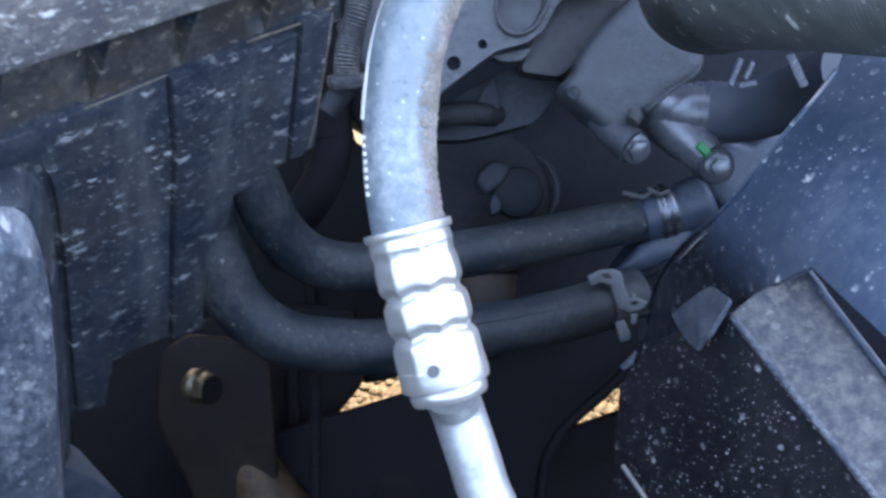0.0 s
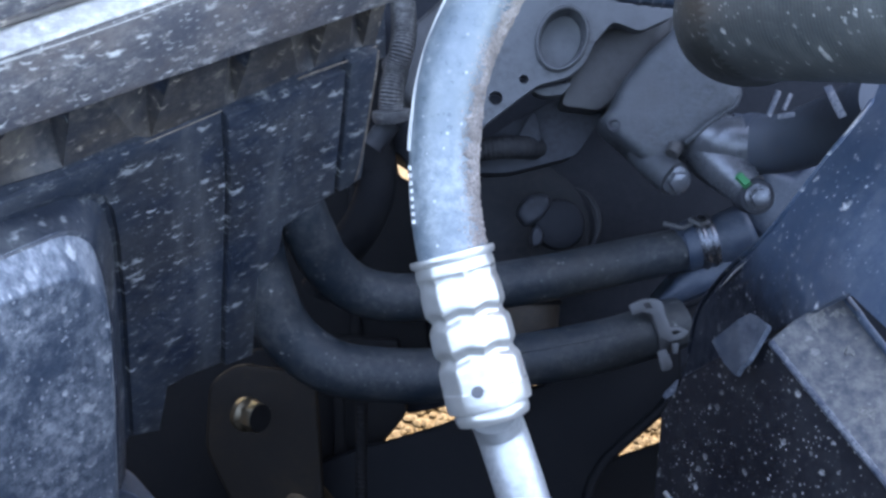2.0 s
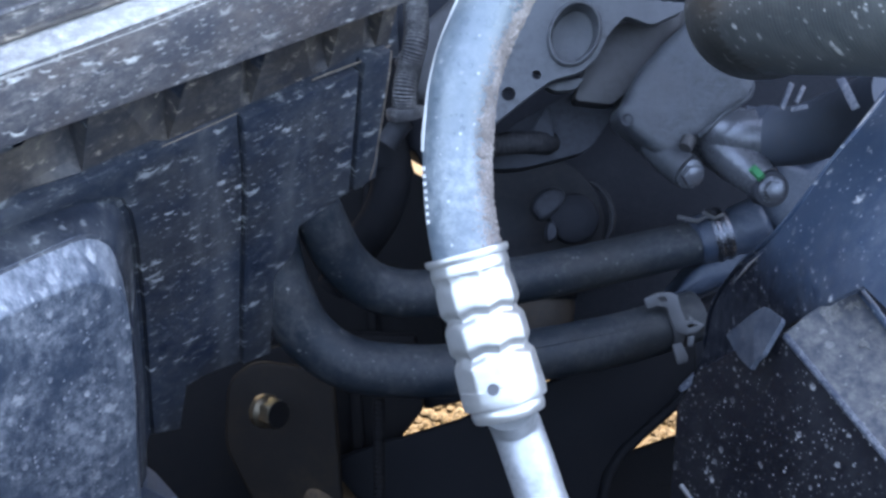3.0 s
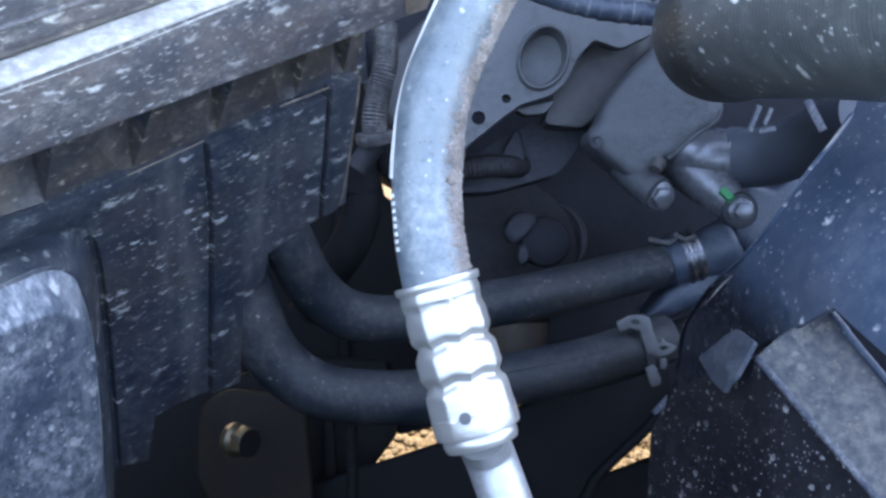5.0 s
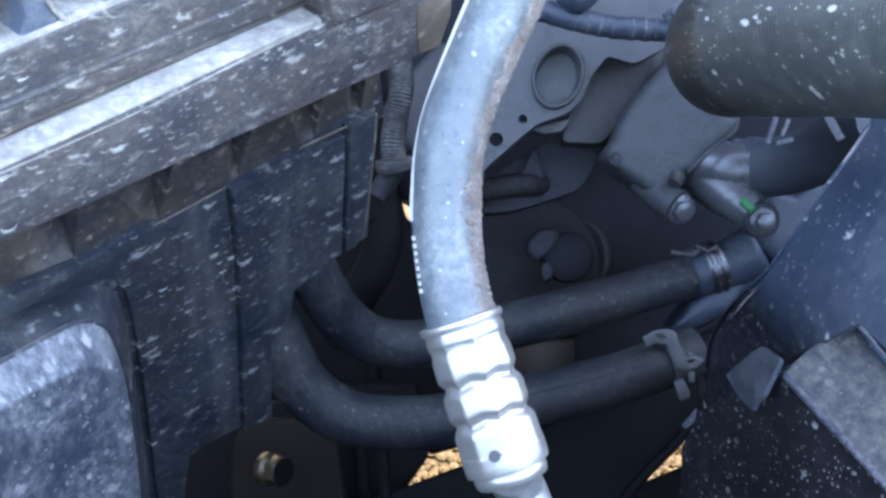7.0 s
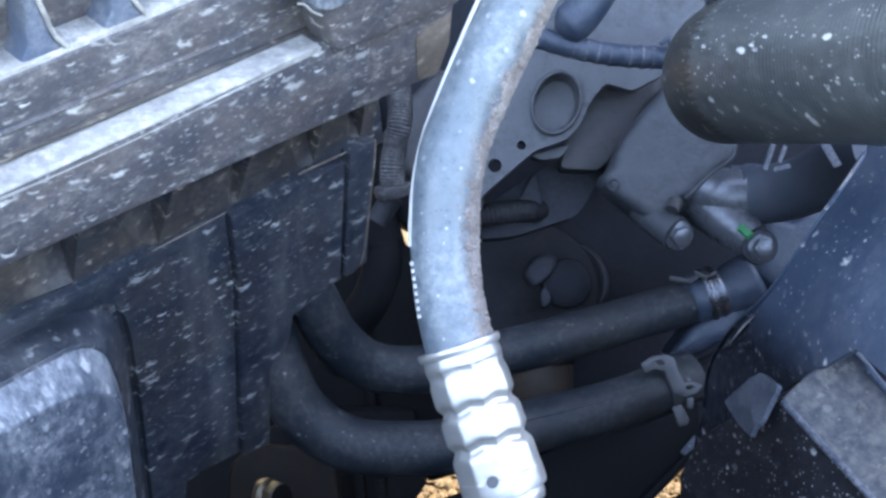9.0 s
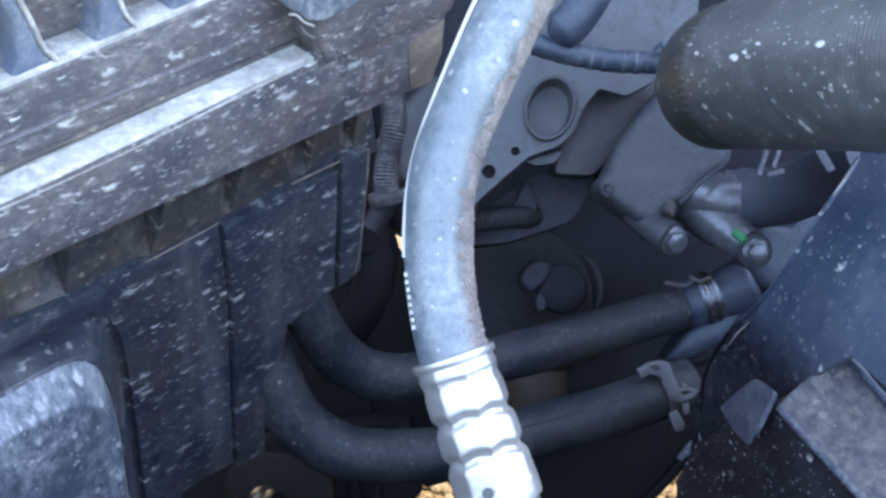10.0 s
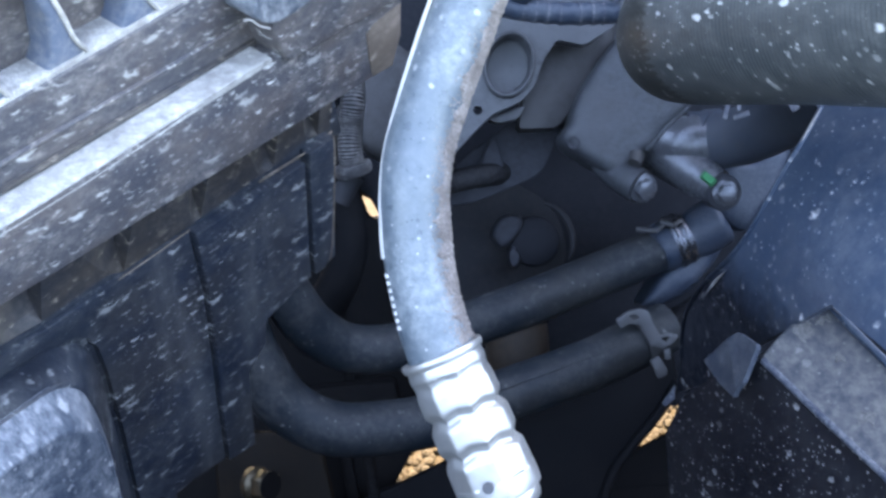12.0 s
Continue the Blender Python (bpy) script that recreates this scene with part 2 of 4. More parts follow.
ALLOY_BODY = material("weathered_housing_aluminium", (0.060, 0.069, 0.081), 0.38, 0.25, dust=(0.038, 0.042, 0.045), film=0.8, film_scale=26, grain=0.8, streak=0.4, tone=((0.05, 0.053, 0.06), 0.6, 14), smear=0.25)
ALLOY_SMOOTH = material("smooth_aluminium", (0.13, 0.14, 0.16), 0.2, 0.45, dust=(0.075, 0.073, 0.075), film=0.5, film_scale=30)
# Darker copy of ALLOY, with bluish shade put into the colour.
ALLOY_DARK = material("shaded_cast_aluminium", (0.036, 0.04, 0.05), 0.55, 0.1, dust=(0.024, 0.024, 0.026), film=0.7, film_scale=30, grain=0.5, spec=0.3)
TUBE = material("dull_aluminium_tube", (0.5, 0.51, 0.51), 0.34, 0.6, dust=(0.3, 0.315, 0.33), film=0.7, film_scale=40, grain=0.2)
BRIGHT = material("bare_crimped_aluminium", (0.6, 0.585, 0.555), 0.3, 0.72, dust=(0.46, 0.455, 0.445), film=0.4, film_scale=60, grain=0.1)
CLAMP = material("dark_polished_steel", (0.14, 0.15, 0.17), 0.2, 0.85, dust=(0.07, 0.07, 0.072), film=0.4, film_scale=90)
STEEL = material("zinc_plated_steel", (0.45, 0.45, 0.46), 0.3, 0.9, dust=(0.25, 0.23, 0.2), film=0.4, film_scale=90)
DULL_STEEL = material("dull_spring_steel", (0.09, 0.092, 0.098), 0.42, 0.5, dust=(0.12, 0.115, 0.11), film=0.6, film_scale=60)
# Shield, low hose and stub pipe: deep shade put into the near-black.
CHASSIS = material("shade_black_chassis_paint", (0.0045, 0.005, 0.0065), 0.6, dust=(0.016, 0.0155, 0.0155), film=0.5, film_scale=14, spec=0.12)
# The bracket's shade and warm ground bounce are put into this dark brown.
BRACKET = material("shade_brown_chassis_paint", (0.0095, 0.0075, 0.006), 0.6, dust=(0.034, 0.024, 0.015), film=0.7, film_scale=16, spec=0.15, smear=0.15)
# Ground bounce on the flange is put into this orange-brown.
RAIL_BOUNCE = material("warm_bounce_chassis_paint", (0.03, 0.019, 0.01), 0.5, dust=(0.12, 0.075, 0.036), film=0.9, film_scale=16, smear=0.3, spec=0.3)
# Near-black base holds the deep shade of the bay.
BLOCK = material("shade_black", (0.006, 0.006, 0.0068), 0.7, dust=(0.02, 0.0185, 0.017), film=0.5, film_scale=20, spec=0.12)
# Dusty steel with the bluish tint of shade put into it.
DUSTY_SHADE = material("dusty_shaded_pulley_steel", (0.017, 0.019, 0.023), 0.6, dust=(0.05, 0.048, 0.05), film=0.8, film_scale=24, spec=0.25)
GREEN = material("green_paint_mark", (0.01, 0.2, 0.07), 0.6, film=0.1)
WHITE_INK = material("pale_printed_ink", (0.6, 0.6, 0.58), 0.6, film=0.2)
DIRT = material("dry_sandy_soil", (0.078, 0.056, 0.03), 0.95, dust=(0.18, 0.134, 0.078), film=1.0, film_scale=60, marks=((140, 0.4, 0.5, 0.0, 0.4),), grain=1.0, grain_scale=300)


# ---- builders ----
def basis(origin, u, v):
    """A frame with its first two axes along u and v; the third one faces out."""
    u, v = Vector(u).normalized(), Vector(v).normalized()
    n = u.cross(v)
    return Matrix(((u.x, v.x, n.x, origin[0]), (u.y, v.y, n.y, origin[1]), (u.z, v.z, n.z, origin[2]), (0, 0, 0, 1)))


def thing(name, at, label, category, group="", kind=""):
    ob = new(name)
    ob.location = at
    ob.empty_display_size = 0.02
    bpy.context.view_layer.update()
    return tagged(ob, label, category, group, kind)


def part(name, bm, mat, parent=None, label="", smooth=True):
    me = bpy.data.meshes.new(name)
    bmesh.ops.recalc_face_normals(bm, faces=bm.faces)
    bm.to_mesh(me)
    bm.free()
    me.materials.append(mat)
    for p in me.polygons:
        p.use_smooth = smooth
    if smooth:
        me.set_sharp_from_angle(angle=radians(38))
    ob = new(name, me)
    if parent is not None:
        bpy.context.view_layer.update()
        ob.parent = parent
        ob.matrix_parent_inverse = parent.matrix_world.inverted()
    if label:
        tagged(ob, label)
    return ob


def slab(m, outline, low, high, bevel=0.0, segments=2, holes=()):
    """A plate: an outline in the frame m, from one height over it to another, with rounded edges; holes go through it."""
    bm = bmesh.new()
    if holes:
        edges = []
        for loop in (outline, *holes):
            vs = [bm.verts.new((*p, high)) for p in loop]
            edges += [bm.edges.new((vs[i - 1], vs[i])) for i in range(len(vs))]
        bmesh.ops.triangle_fill(bm, edges=edges, use_beauty=True)
        faces = list(bm.faces)
    else:
        faces = [bm.faces.new([bm.verts.new((*p, high)) for p in outline])]
    out = bmesh.ops.extrude_face_region(bm, geom=faces)
    for v in out["geom"]:
        if isinstance(v, bmesh.types.BMVert):
            v.co.z = low
    bmesh.ops.recalc_face_normals(bm, faces=bm.faces)
    if bevel:
        sharp = [e for e in bm.edges if len(e.link_faces) == 2 and e.calc_face_angle(0) > 0.5]
        bmesh.ops.bevel(bm, geom=sharp, offset=bevel, segments=segments, profile=0.5, affect="EDGES", clamp_overlap=True)
    bm.transform(m)
    return bm


def circle(u, v, r, count=20):
    return [(u + r * math.cos(2 * math.pi * i / count), v + r * math.sin(2 * math.pi * i / count)) for i in range(count)]


def rounded(outline, r, steps=4):
    """The outline with each corner rounded off."""
    out = []
    n = len(outline)
    for i in range(n):
        a, b, c = (Vector(outline[j % n]) for j in (i - 1, i, i + 1))
        k = min(r, (a - b).length * 0.45, (c - b).length * 0.45)
        p, q = b + (a - b).normalized() * k, b + (c - b).normalized() * k
        for s in range(steps + 1):
            t = s / steps
            out.append(tuple((1 - t) ** 2 * p + 2 * t * (1 - t) * b + t * t * q))
    return out


def smooth_line(points, steps=8):
    """A Catmull-Rom line through the points."""
    pts = [Vector(p) for p in points]
    pts = [2 * pts[0] - pts[1]] + pts + [2 * pts[-1] - pts[-2]]
    line = []
    for i in range(1, len(pts) - 2):
        a, b, c, d = pts[i - 1 : i + 3]
        for s in range(steps):
            t = s / steps
            line.append(0.5 * (2 * b + (c - a) * t + (2 * a - 5 * b + 4 * c - d) * t * t + (3 * b - a - 3 * c + d) * t**3))
    return line + [pts[-2]]


def sweep(line, radius, sides=24, caps=True):
    """A tube along a line; radius may be a number or a function of the way along, 0 to 1, and the angle."""
    bm = bmesh.new()
    line = [Vector(p) for p in line]
    total = sum((line[i] - line[i - 1]).length for i in range(1, len(line))) or 1
    ref, rings, gone = None, [], 0.0
    for i, p in enumerate(line):
        gone += (p - line[i - 1]).length if i else 0
        ahead = (line[min(i + 1, len(line) - 1)] - line[max(i - 1, 0)]).normalized()
        if ref is None:
            ref = ahead.orthogonal().normalized()
        ref = (ref - ahead * ref.dot(ahead)).normalized()
        side = ahead.cross(ref)
        ring = []
        for k in range(sides):
            a = 2 * math.pi * k / sides
            r = radius(gone / total, a) if callable(radius) else radius
            ring.append(bm.verts.new(p + (ref * math.cos(a) + side * math.sin(a)) * r))
        rings.append(ring)
    for a, b in zip(rings, rings[1:]):
        for k in range(sides):
            bm.faces.new((a[k - 1], a[k], b[k], b[k - 1]))
    if caps:
        bm.faces.new(rings[0])
        bm.faces.new(list(reversed(rings[-1])))
    return bm


def turned(m, profile, sides=28):
    """A lathe shape: (height, radius) pairs up the third axis of the frame m."""
    bm = bmesh.new()
    rings = [[bm.verts.new((r * math.cos(2 * math.pi * k / sides), r * math.sin(2 * math.pi * k / sides), h)) for k in range(sides)] for h, r in profile]
    for a, b in zip(rings, rings[1:]):
        for k in range(sides):
            bm.faces.new((a[k - 1], a[k], b[k], b[k - 1]))
    bm.faces.new(rings[0])
    bm.faces.new(list(reversed(rings[-1])))
    bm.transform(m)
    return bm


def cushion(m, outline, low, high, edge=0.35, steps=6, rough=0.0, lean=(0.0, 0.0), drop=0.008):
    """A casting with a softly domed face: rings drawn in from the outline. edge: the share of the way to the middle that is rounded; drop: how far the rim falls."""
    bm = bmesh.new()
    cu, cv = (sum(p[k] for p in outline) / len(outline) for k in (0, 1))
    rings = [[bm.verts.new((*q, low)) for q in outline]]
    for i in range(steps * 2 + 1):
        t = i / (steps * 2) * 0.97
        rise = min(1.0, t / edge)
        h = high - drop * (1 - math.sqrt(max(0.0, 1 - (1 - rise) ** 2)))
        ring = []
        for u, v in outline:
            a, b = cu + (u - cu) * (1 - t), cv + (v - cv) * (1 - t)
            ring.append(bm.verts.new((a, b, h + lean[0] * (a - cu) + lean[1] * (b - cv) + rough * noise.noise(Vector((a, b, 0.3)) * 70))))
        rings.append(ring)
    for a, b in zip(rings, rings[1:]):
        for k in range(len(outline)):
            bm.faces.new((a[k - 1], a[k], b[k], b[k - 1]))
    bm.faces.new(rings[0])
    bm.faces.new(rings[-1])
    bm.transform(m)
    return bm


def facing(at, along):
    """A frame at a place whose third axis points along a direction."""
    return Matrix.Translation(at) @ Vector(along).to_track_quat("Z", "Y").to_matrix().to_4x4()


def bolt(parent, at, along, across=0.012, flange=0.0085, mat=None, label=""):
    """A flanged hexagon bolt head."""
    m = facing(at, along)
    head = part("bolt", turned(m, [(0, flange), (0.0018, flange), (0.0026, flange * 0.86)], 24), mat or STEEL, parent, label)
    hexagon = slab(m, circle(0, 0, across / 2 / math.cos(math.pi / 6), 6), 0.002, 0.0085, 0.0008)
    part("bolt_head", hexagon, mat or STEEL, head)
    return head


# ---- large structure ----
S = basis((-0.0733, 0.3190, 0.7270), (0.6635, 0.7461, 0.0548), (0.0970, -0.1585, 0.9826))  # fan shroud: along, up, out
R = basis((0.2067, 0.3753, 0.7130), (-0.0763, -0.9971, 0.0000), (0.3558, -0.0272, 0.9342))  # inner wing panel
T = basis((0.1798, 0.3313, 0.6702), (0.5014, -0.8342, -0.2297), (0.8418, 0.4089, 0.3524))  # ledge on the wing panel
B = basis((0.1798, 0.3313, 0.6702), (0.5014, -0.8342, -0.2297), (0.1183, -0.1969, 0.9733))  # face below the ledge
G = basis((0.0409, 0.5638, 0.5562), (0.9995, 0.0024, 0.0300), (-0.0259, 0.5785, 0.8153))  # engine front


bm = bmesh.new()
bmesh.ops.create_grid(bm, x_segments=60, y_segments=60, size=1.5)
for v in bm.verts:
    v.co.z += 0.012 * noise.noise(v.co * 6) + 0.006 * noise.noise(v.co * 21)
    v.co.y += 1.0
far = bmesh.ops.extrude_edge_only(bm, edges=[e for e in bm.edges if e.is_boundary])
for v in far["geom"]:
    if isinstance(v, bmesh.types.BMVert):
        v.co.x, v.co.y, v.co.z = v.co.x * 120, 1 + (v.co.y - 1) * 120, 0
tagged(part("ground", bm, DIRT), "dry sandy ground in bright sun below the vehicle", "ground", kind="structure")

# plain unseen panels added to block sun, sky and ground light: bonnet, bulkhead, wings, front and belly
def closing(name, m, outline, label, holes=()):
    tagged(part(name, slab(m, outline, -0.01, 0.01, 0 if holes else 0.003, holes=holes), BLOCK), label, "body panel", kind="structure")


closing("wall_sun_screen", basis((0.1, 1.12, 1.05), (1, 0, 0), (0, -0.4, 1)), [(-0.8, 0), (0.8, 0), (0.75, 1.15), (-0.75, 1.15)], "unseen bonnet panel added to keep sun off the engine bay")
closing("wall_north", basis((0.1, 1.12, 0), (1, 0, 0), (0, 0, 1)), [(-0.72, 0.5), (0.72, 0.5), (0.72, 1.04), (-0.72, 1.04)], "unseen dark panel added behind the engine to block light")
closing("wall_west", basis((-0.62, 0.4, 0), (0, 1, 0), (0, 0, 1)), [(-0.7, 0.3), (0.7, 0.3), (0.7, 0.98), (-0.7, 0.90)], "unseen dark panel added beside the engine bay to block low light")
closing("wall_east", basis((0.82, 0.4, 0), (0, 1, 0), (0, 0, 1)), [(-0.7, 0.3), (0.7, 0.3), (0.7, 0.98), (-0.7, 0.90)], "unseen dark panel added beside the engine bay to block low light")
closing("wall_south", basis((0.1, -0.3, 0), (1, 0, 0), (0, 0, 1)), [(-0.72, 0.25), (0.72, 0.25), (0.72, 0.90), (-0.72, 0.90)], "unseen dark front panel added to block low sky light")
closing("floor_bounce_screen", basis((0.1, 0.15, 0.26), (1, 0, 0), (0, 1, 0)), [(-0.72, -0.45), (0.72, -0.45), (0.72, 0.90), (-0.72, 0.90)], "unseen dark belly panel added against ground bounce, with an open slot", [[(-0.14, 0.45), (0.19, 0.45), (0.19, 0.63), (-0.14, 0.63)]])

# loose stones on the soil that shows through the gaps
bm = bmesh.new()
for _ in range(2200):
    x, y = random.uniform(-0.15, 0.45), random.uniform(0.84, 1.12)
    r = random.uniform(0.0025, 0.008)
    out = bmesh.ops.create_icosphere(bm, subdivisions=1, radius=r)
    for v in out["verts"]:
        v.co = Vector((x, y, 0.012 * noise.noise(Vector((x, y - 1, 0)) * 6) + 0.3 * r)) + Vector((v.co.x, v.co.y, v.co.z * 0.7)) * random.uniform(0.75, 1.2)
tagged(part("gravel", bm, DIRT, smooth=False), "loose sandy stones lying on the ground", "gravel", kind="stuff")

# ---- fan shroud ----
shroud = thing("fan_shroud", S @ Vector((0, 0, 0)), "black plastic fan shroud covered in dust and dried drops", "fan shroud")
panel = [(-0.0711, 0.0728), (0.1060, 0.0680), (0.1056, 0.0318), (0.1085, -0.0456), (0.1024, -0.0460), (0.0882, -0.0411), (0.0785, -0.0425), (0.0550, -0.0457), (0.0545, -0.0602), (0.0419, -0.0710), (0.0414, -0.1273), (0.0218, -0.1218), (0.0032, -0.1167), (-0.0060, -0.1171), (-0.0114, -0.1486), (-0.0276, -0.1383), (-0.0452, -0.1842), (-0.1554, -0.1215), (-0.1123, 0.0746)]
notches = [[(-0.0668, 0.0650), (-0.0390, 0.0650), (-0.0435, 0.0392), (-0.0668, 0.0422)], [(-0.0275, 0.0650), (0.0020, 0.0650), (-0.0080, 0.0356), (-0.0155, 0.0395)], [(0.0255, 0.0650), (0.0395, 0.0650), (0.0300, 0.0360), (0.0240, 0.0360)], [(0.0540, 0.0650), (0.0768, 0.0650), (0.0708, 0.0355), (0.0606, 0.0360)], [(0.0882, 0.0650), (0.1008, 0.0650), (0.0976, 0.0360), (0.0886, 0.0380)]]
part("panel", slab(S, panel, -0.009, -0.0026, holes=notches), PLASTIC, shroud)
part("recess_back", slab(S, [(-0.0943, 0.0121), (0.1358, 0.0035), (0.1205, 0.0763), (-0.0794, 0.0853)], -0.026, -0.022, 0.001), PLASTIC, shroud, "dark wall deep in the recess")
for outline, high in (
    ([(-0.0945, 0.0385), (0.0218, 0.0361), (0.0248, -0.0034), (0.0241, -0.0750), (0.0242, -0.1213), (0.0033, -0.1154), (-0.0068, -0.1149), (-0.0122, -0.1457), (-0.0265, -0.1366), (-0.0261, -0.0980), (-0.0254, -0.0433), (-0.0259, -0.0053), (-0.0274, 0.0113), (-0.0306, 0.0199), (-0.0349, 0.0238), (-0.0462, 0.0289), (-0.0672, 0.0311), (-0.1142, 0.0364)], 0.0),
    ([(0.0231, 0.0345), (0.0600, 0.0322), (0.0846, 0.0315), (0.0862, -0.0344), (0.0866, -0.0400), (0.0785, -0.0406), (0.0560, -0.0445), (0.0545, -0.0590), (0.0426, -0.0699), (0.0421, -0.1270), (0.0249, -0.1219), (0.0247, -0.0755), (0.0254, -0.0038)], 0.0022),
    ([(0.0866, 0.0349), (0.1018, 0.0358), (0.1023, 0.0218), (0.1013, -0.0077), (0.1002, -0.0284), (0.0984, -0.0378), (0.0947, -0.0403), (0.0884, -0.0395), (0.0874, -0.0032)], 0.0030),
):
    part("panel_pad", slab(S, outline, -0.006, high, 0.0008), PLASTIC, shroud)
# step under the rail: flat faces, between which the surface sinks back and then jumps out again
bays = [((-0.0640, 0.0620), (-0.0660, 0.0430), (-0.0393, 0.0620), (-0.0442, 0.0400)), ((-0.0269, 0.0620), (-0.0150, 0.0400), (0.0015, 0.0620), (-0.0086, 0.0365)), ((0.0259, 0.0620), (0.0246, 0.0365), (0.0390, 0.0620), (0.0296, 0.0365)), ((0.0545, 0.0620), (0.0612, 0.0365), (0.0763, 0.0620), (0.0703, 0.0360)), ((0.0886, 0.0620), (0.0890, 0.0385), (0.1003, 0.0620), (0.0972, 0.0365))]
last = ((-0.1082, 0.0620), (-0.1043, 0.0399))
for tl, bl, tr, br in bays + [((0.1091, 0.0620), (0.1045, 0.0350), None, None)]:
    bm = bmesh.new()
    columns = [(Vector(last[0]).lerp(Vector(tl), i / 3), Vector(last[1]).lerp(Vector(bl), i / 3), 0.0) for i in range(4)]
    if tr:
        columns += [(Vector(tl).lerp(Vector(tr), i / 6), Vector(bl).lerp(Vector(br), i / 6), i / 6) for i in range(1, 7)]
        columns.append((Vector(tr), Vector(br), 0.0))
        last = (tr, br)
    grid = [[bm.verts.new((*a.lerp(b, j / 6), -0.0021 - 0.016 * deep * (1 - j / 6) ** 0.8)) for j in range(7)] for a, b, deep in columns]
    for a, b in zip(grid, grid[1:]):
        for j in range(6):
            bm.faces.new((a[j], a[j + 1], b[j + 1], b[j]))
    bm.transform(S)
    part("recess_bay", bm, BROWN, shroud, "recessed step brown with dust", smooth=False)
for ends, thick in ((((-0.0127, 0.0370), (0.0049, 0.0367), (0.0218, 0.0367)), 0.0003), (((0.0596, 0.0361), (0.0674, 0.0358), (0.0855, 0.0343), (0.1038, 0.0356)), 0.0004)):
    part("panel_lip", sweep([S @ Vector((*q, 0.0)) for q in ends], thick, 8), END_DUST, shroud, "lip brown with dust")
part("flange_edge", sweep(smooth_line([S @ Vector((*q, 0.0026)) for q in ((0.1020, 0.0350), (0.1023, 0.0218), (0.1014, -0.0077), (0.1003, -0.0284), (0.0985, -0.0378))]), 0.0006, 8), END_DUST, shroud, "edge worn pale")


def loft(m, base, low, front, high, bevel):
    """A solid between a wider outline at one height and a narrower one at another."""
    bm = bmesh.new()
    a, b = [bm.verts.new((*p, low)) for p in base], [bm.verts.new((*p, high)) for p in front]
    bm.faces.new(a)
    bm.faces.new(b)
    for i in range(len(a)):
        bm.faces.new((a[i - 1], a[i], b[i], b[i - 1]))
    bmesh.ops.recalc_face_normals(bm, faces=bm.faces)
    bmesh.ops.bevel(bm, geom=[e for e in bm.edges if e.verts[0] in b and e.verts[1] in b], offset=bevel, segments=4, profile=0.5, affect="EDGES", clamp_overlap=True)
    bm.transform(m)
    return bm


foot = rounded([(-0.1200, 0.0330), (-0.0858, 0.0277), (-0.0605, 0.0265), (-0.0440, 0.0250), (-0.0297, 0.0166), (-0.0264, -0.0042), (-0.0266, -0.0498), (-0.0269, -0.1035), (-0.0369, -0.3039), (-0.1554, -0.1215)], 0.009)
shoulder = rounded([(-0.1250, 0.0340), (-0.0947, 0.0290), (-0.0703, 0.0283), (-0.0530, 0.0275), (-0.0448, 0.0181), (-0.0414, -0.0018), (-0.0400, -0.0268), (-0.0407, -0.0725), (-0.0480, -0.2600), (-0.1560, -0.1000)], 0.007)
crown = rounded([(-0.1300, 0.0265), (-0.1008, 0.0217), (-0.0767, 0.0215), (-0.0610, 0.0185), (-0.0525, 0.0105), (-0.0488, 0.0010), (-0.0484, -0.0203), (-0.0496, -0.0529), (-0.0560, -0.2300), (-0.1576, -0.0811)], 0.006)
part("boss", loft(S, foot, -0.004, shoulder, 0.014, 0.0025), PLASTIC, shroud, "raised moulded boss spotted with drops")
part("boss_crown", loft(S, shoulder, 0.0125, crown, 0.0255, 0.0075), BOSS, shroud, "crown of the boss caked with pale dust")
part("crown_ridge", sweep(smooth_line([S @ Vector((*q, 0.0245)) for q in ((-0.0500, 0.0060), (-0.0484, -0.0030), (-0.0480, -0.0203), (-0.0492, -0.0529), (-0.0520, -0.1200))]), 0.0008, 8), BOSS, shroud)

part("lower_tank", slab(S, rounded([(-0.0971, -0.0730), (-0.0385, -0.1558), (-0.0164, -0.2034), (0.0070, -0.2914), (0.0270, -0.4968), (-0.1251, -0.2482)], 0.008), -0.02, 0.014, 0.006, 4), TAB_DUST, shroud)
# rail along the top, with its dust-covered tread and the raised block at its end
part("rail", slab(S, [(-0.1110, 0.1099), (-0.1170, 0.0873), (0.1154, 0.0737), (0.1208, 0.1049), (0.0493, 0.1113)], -0.003, 0.022, 0.0012, 3), RAIL, shroud)
part("rail_tread", slab(S @ Matrix.Translation((0, 0.0008, 0)), [(-0.1108, 0.1106), (-0.1110, 0.1098), (0.0493, 0.1110), (0.0482, 0.1124)], 0.0085, 0.0224, 0.0004), LEDGE, shroud, "flat tread white with settled dust")
part("tread_seam", sweep([S @ Vector((*p, 0.0118)) for p in ((-0.1048, 0.1140), (-0.0638, 0.1139), (0.0509, 0.1135))], 0.0012, 8), BROWN, shroud, "brown line along the seam")
part("rail_block", slab(S, rounded([(0.0546, 0.1085), (0.0516, 0.1143), (0.0481, 0.1228), (0.0494, 0.1306), (0.0636, 0.1326), (0.1252, 0.1389), (0.1211, 0.1058)], 0.004), 0.002, 0.0245, 0.0045, 5), RAIL, shroud, "raised rounded block closing the rail")
part("block_top", slab(S, rounded([(0.0376, 0.1358), (0.0425, 0.1306), (0.0490, 0.1281), (0.0566, 0.1281), (0.0640, 0.1290), (0.0690, 0.1320), (0.0600, 0.1420), (0.0416, 0.1440)], 0.003), 0.012, 0.0262, 0.0035, 5), BOSS, shroud, "top of the block pale with dust")
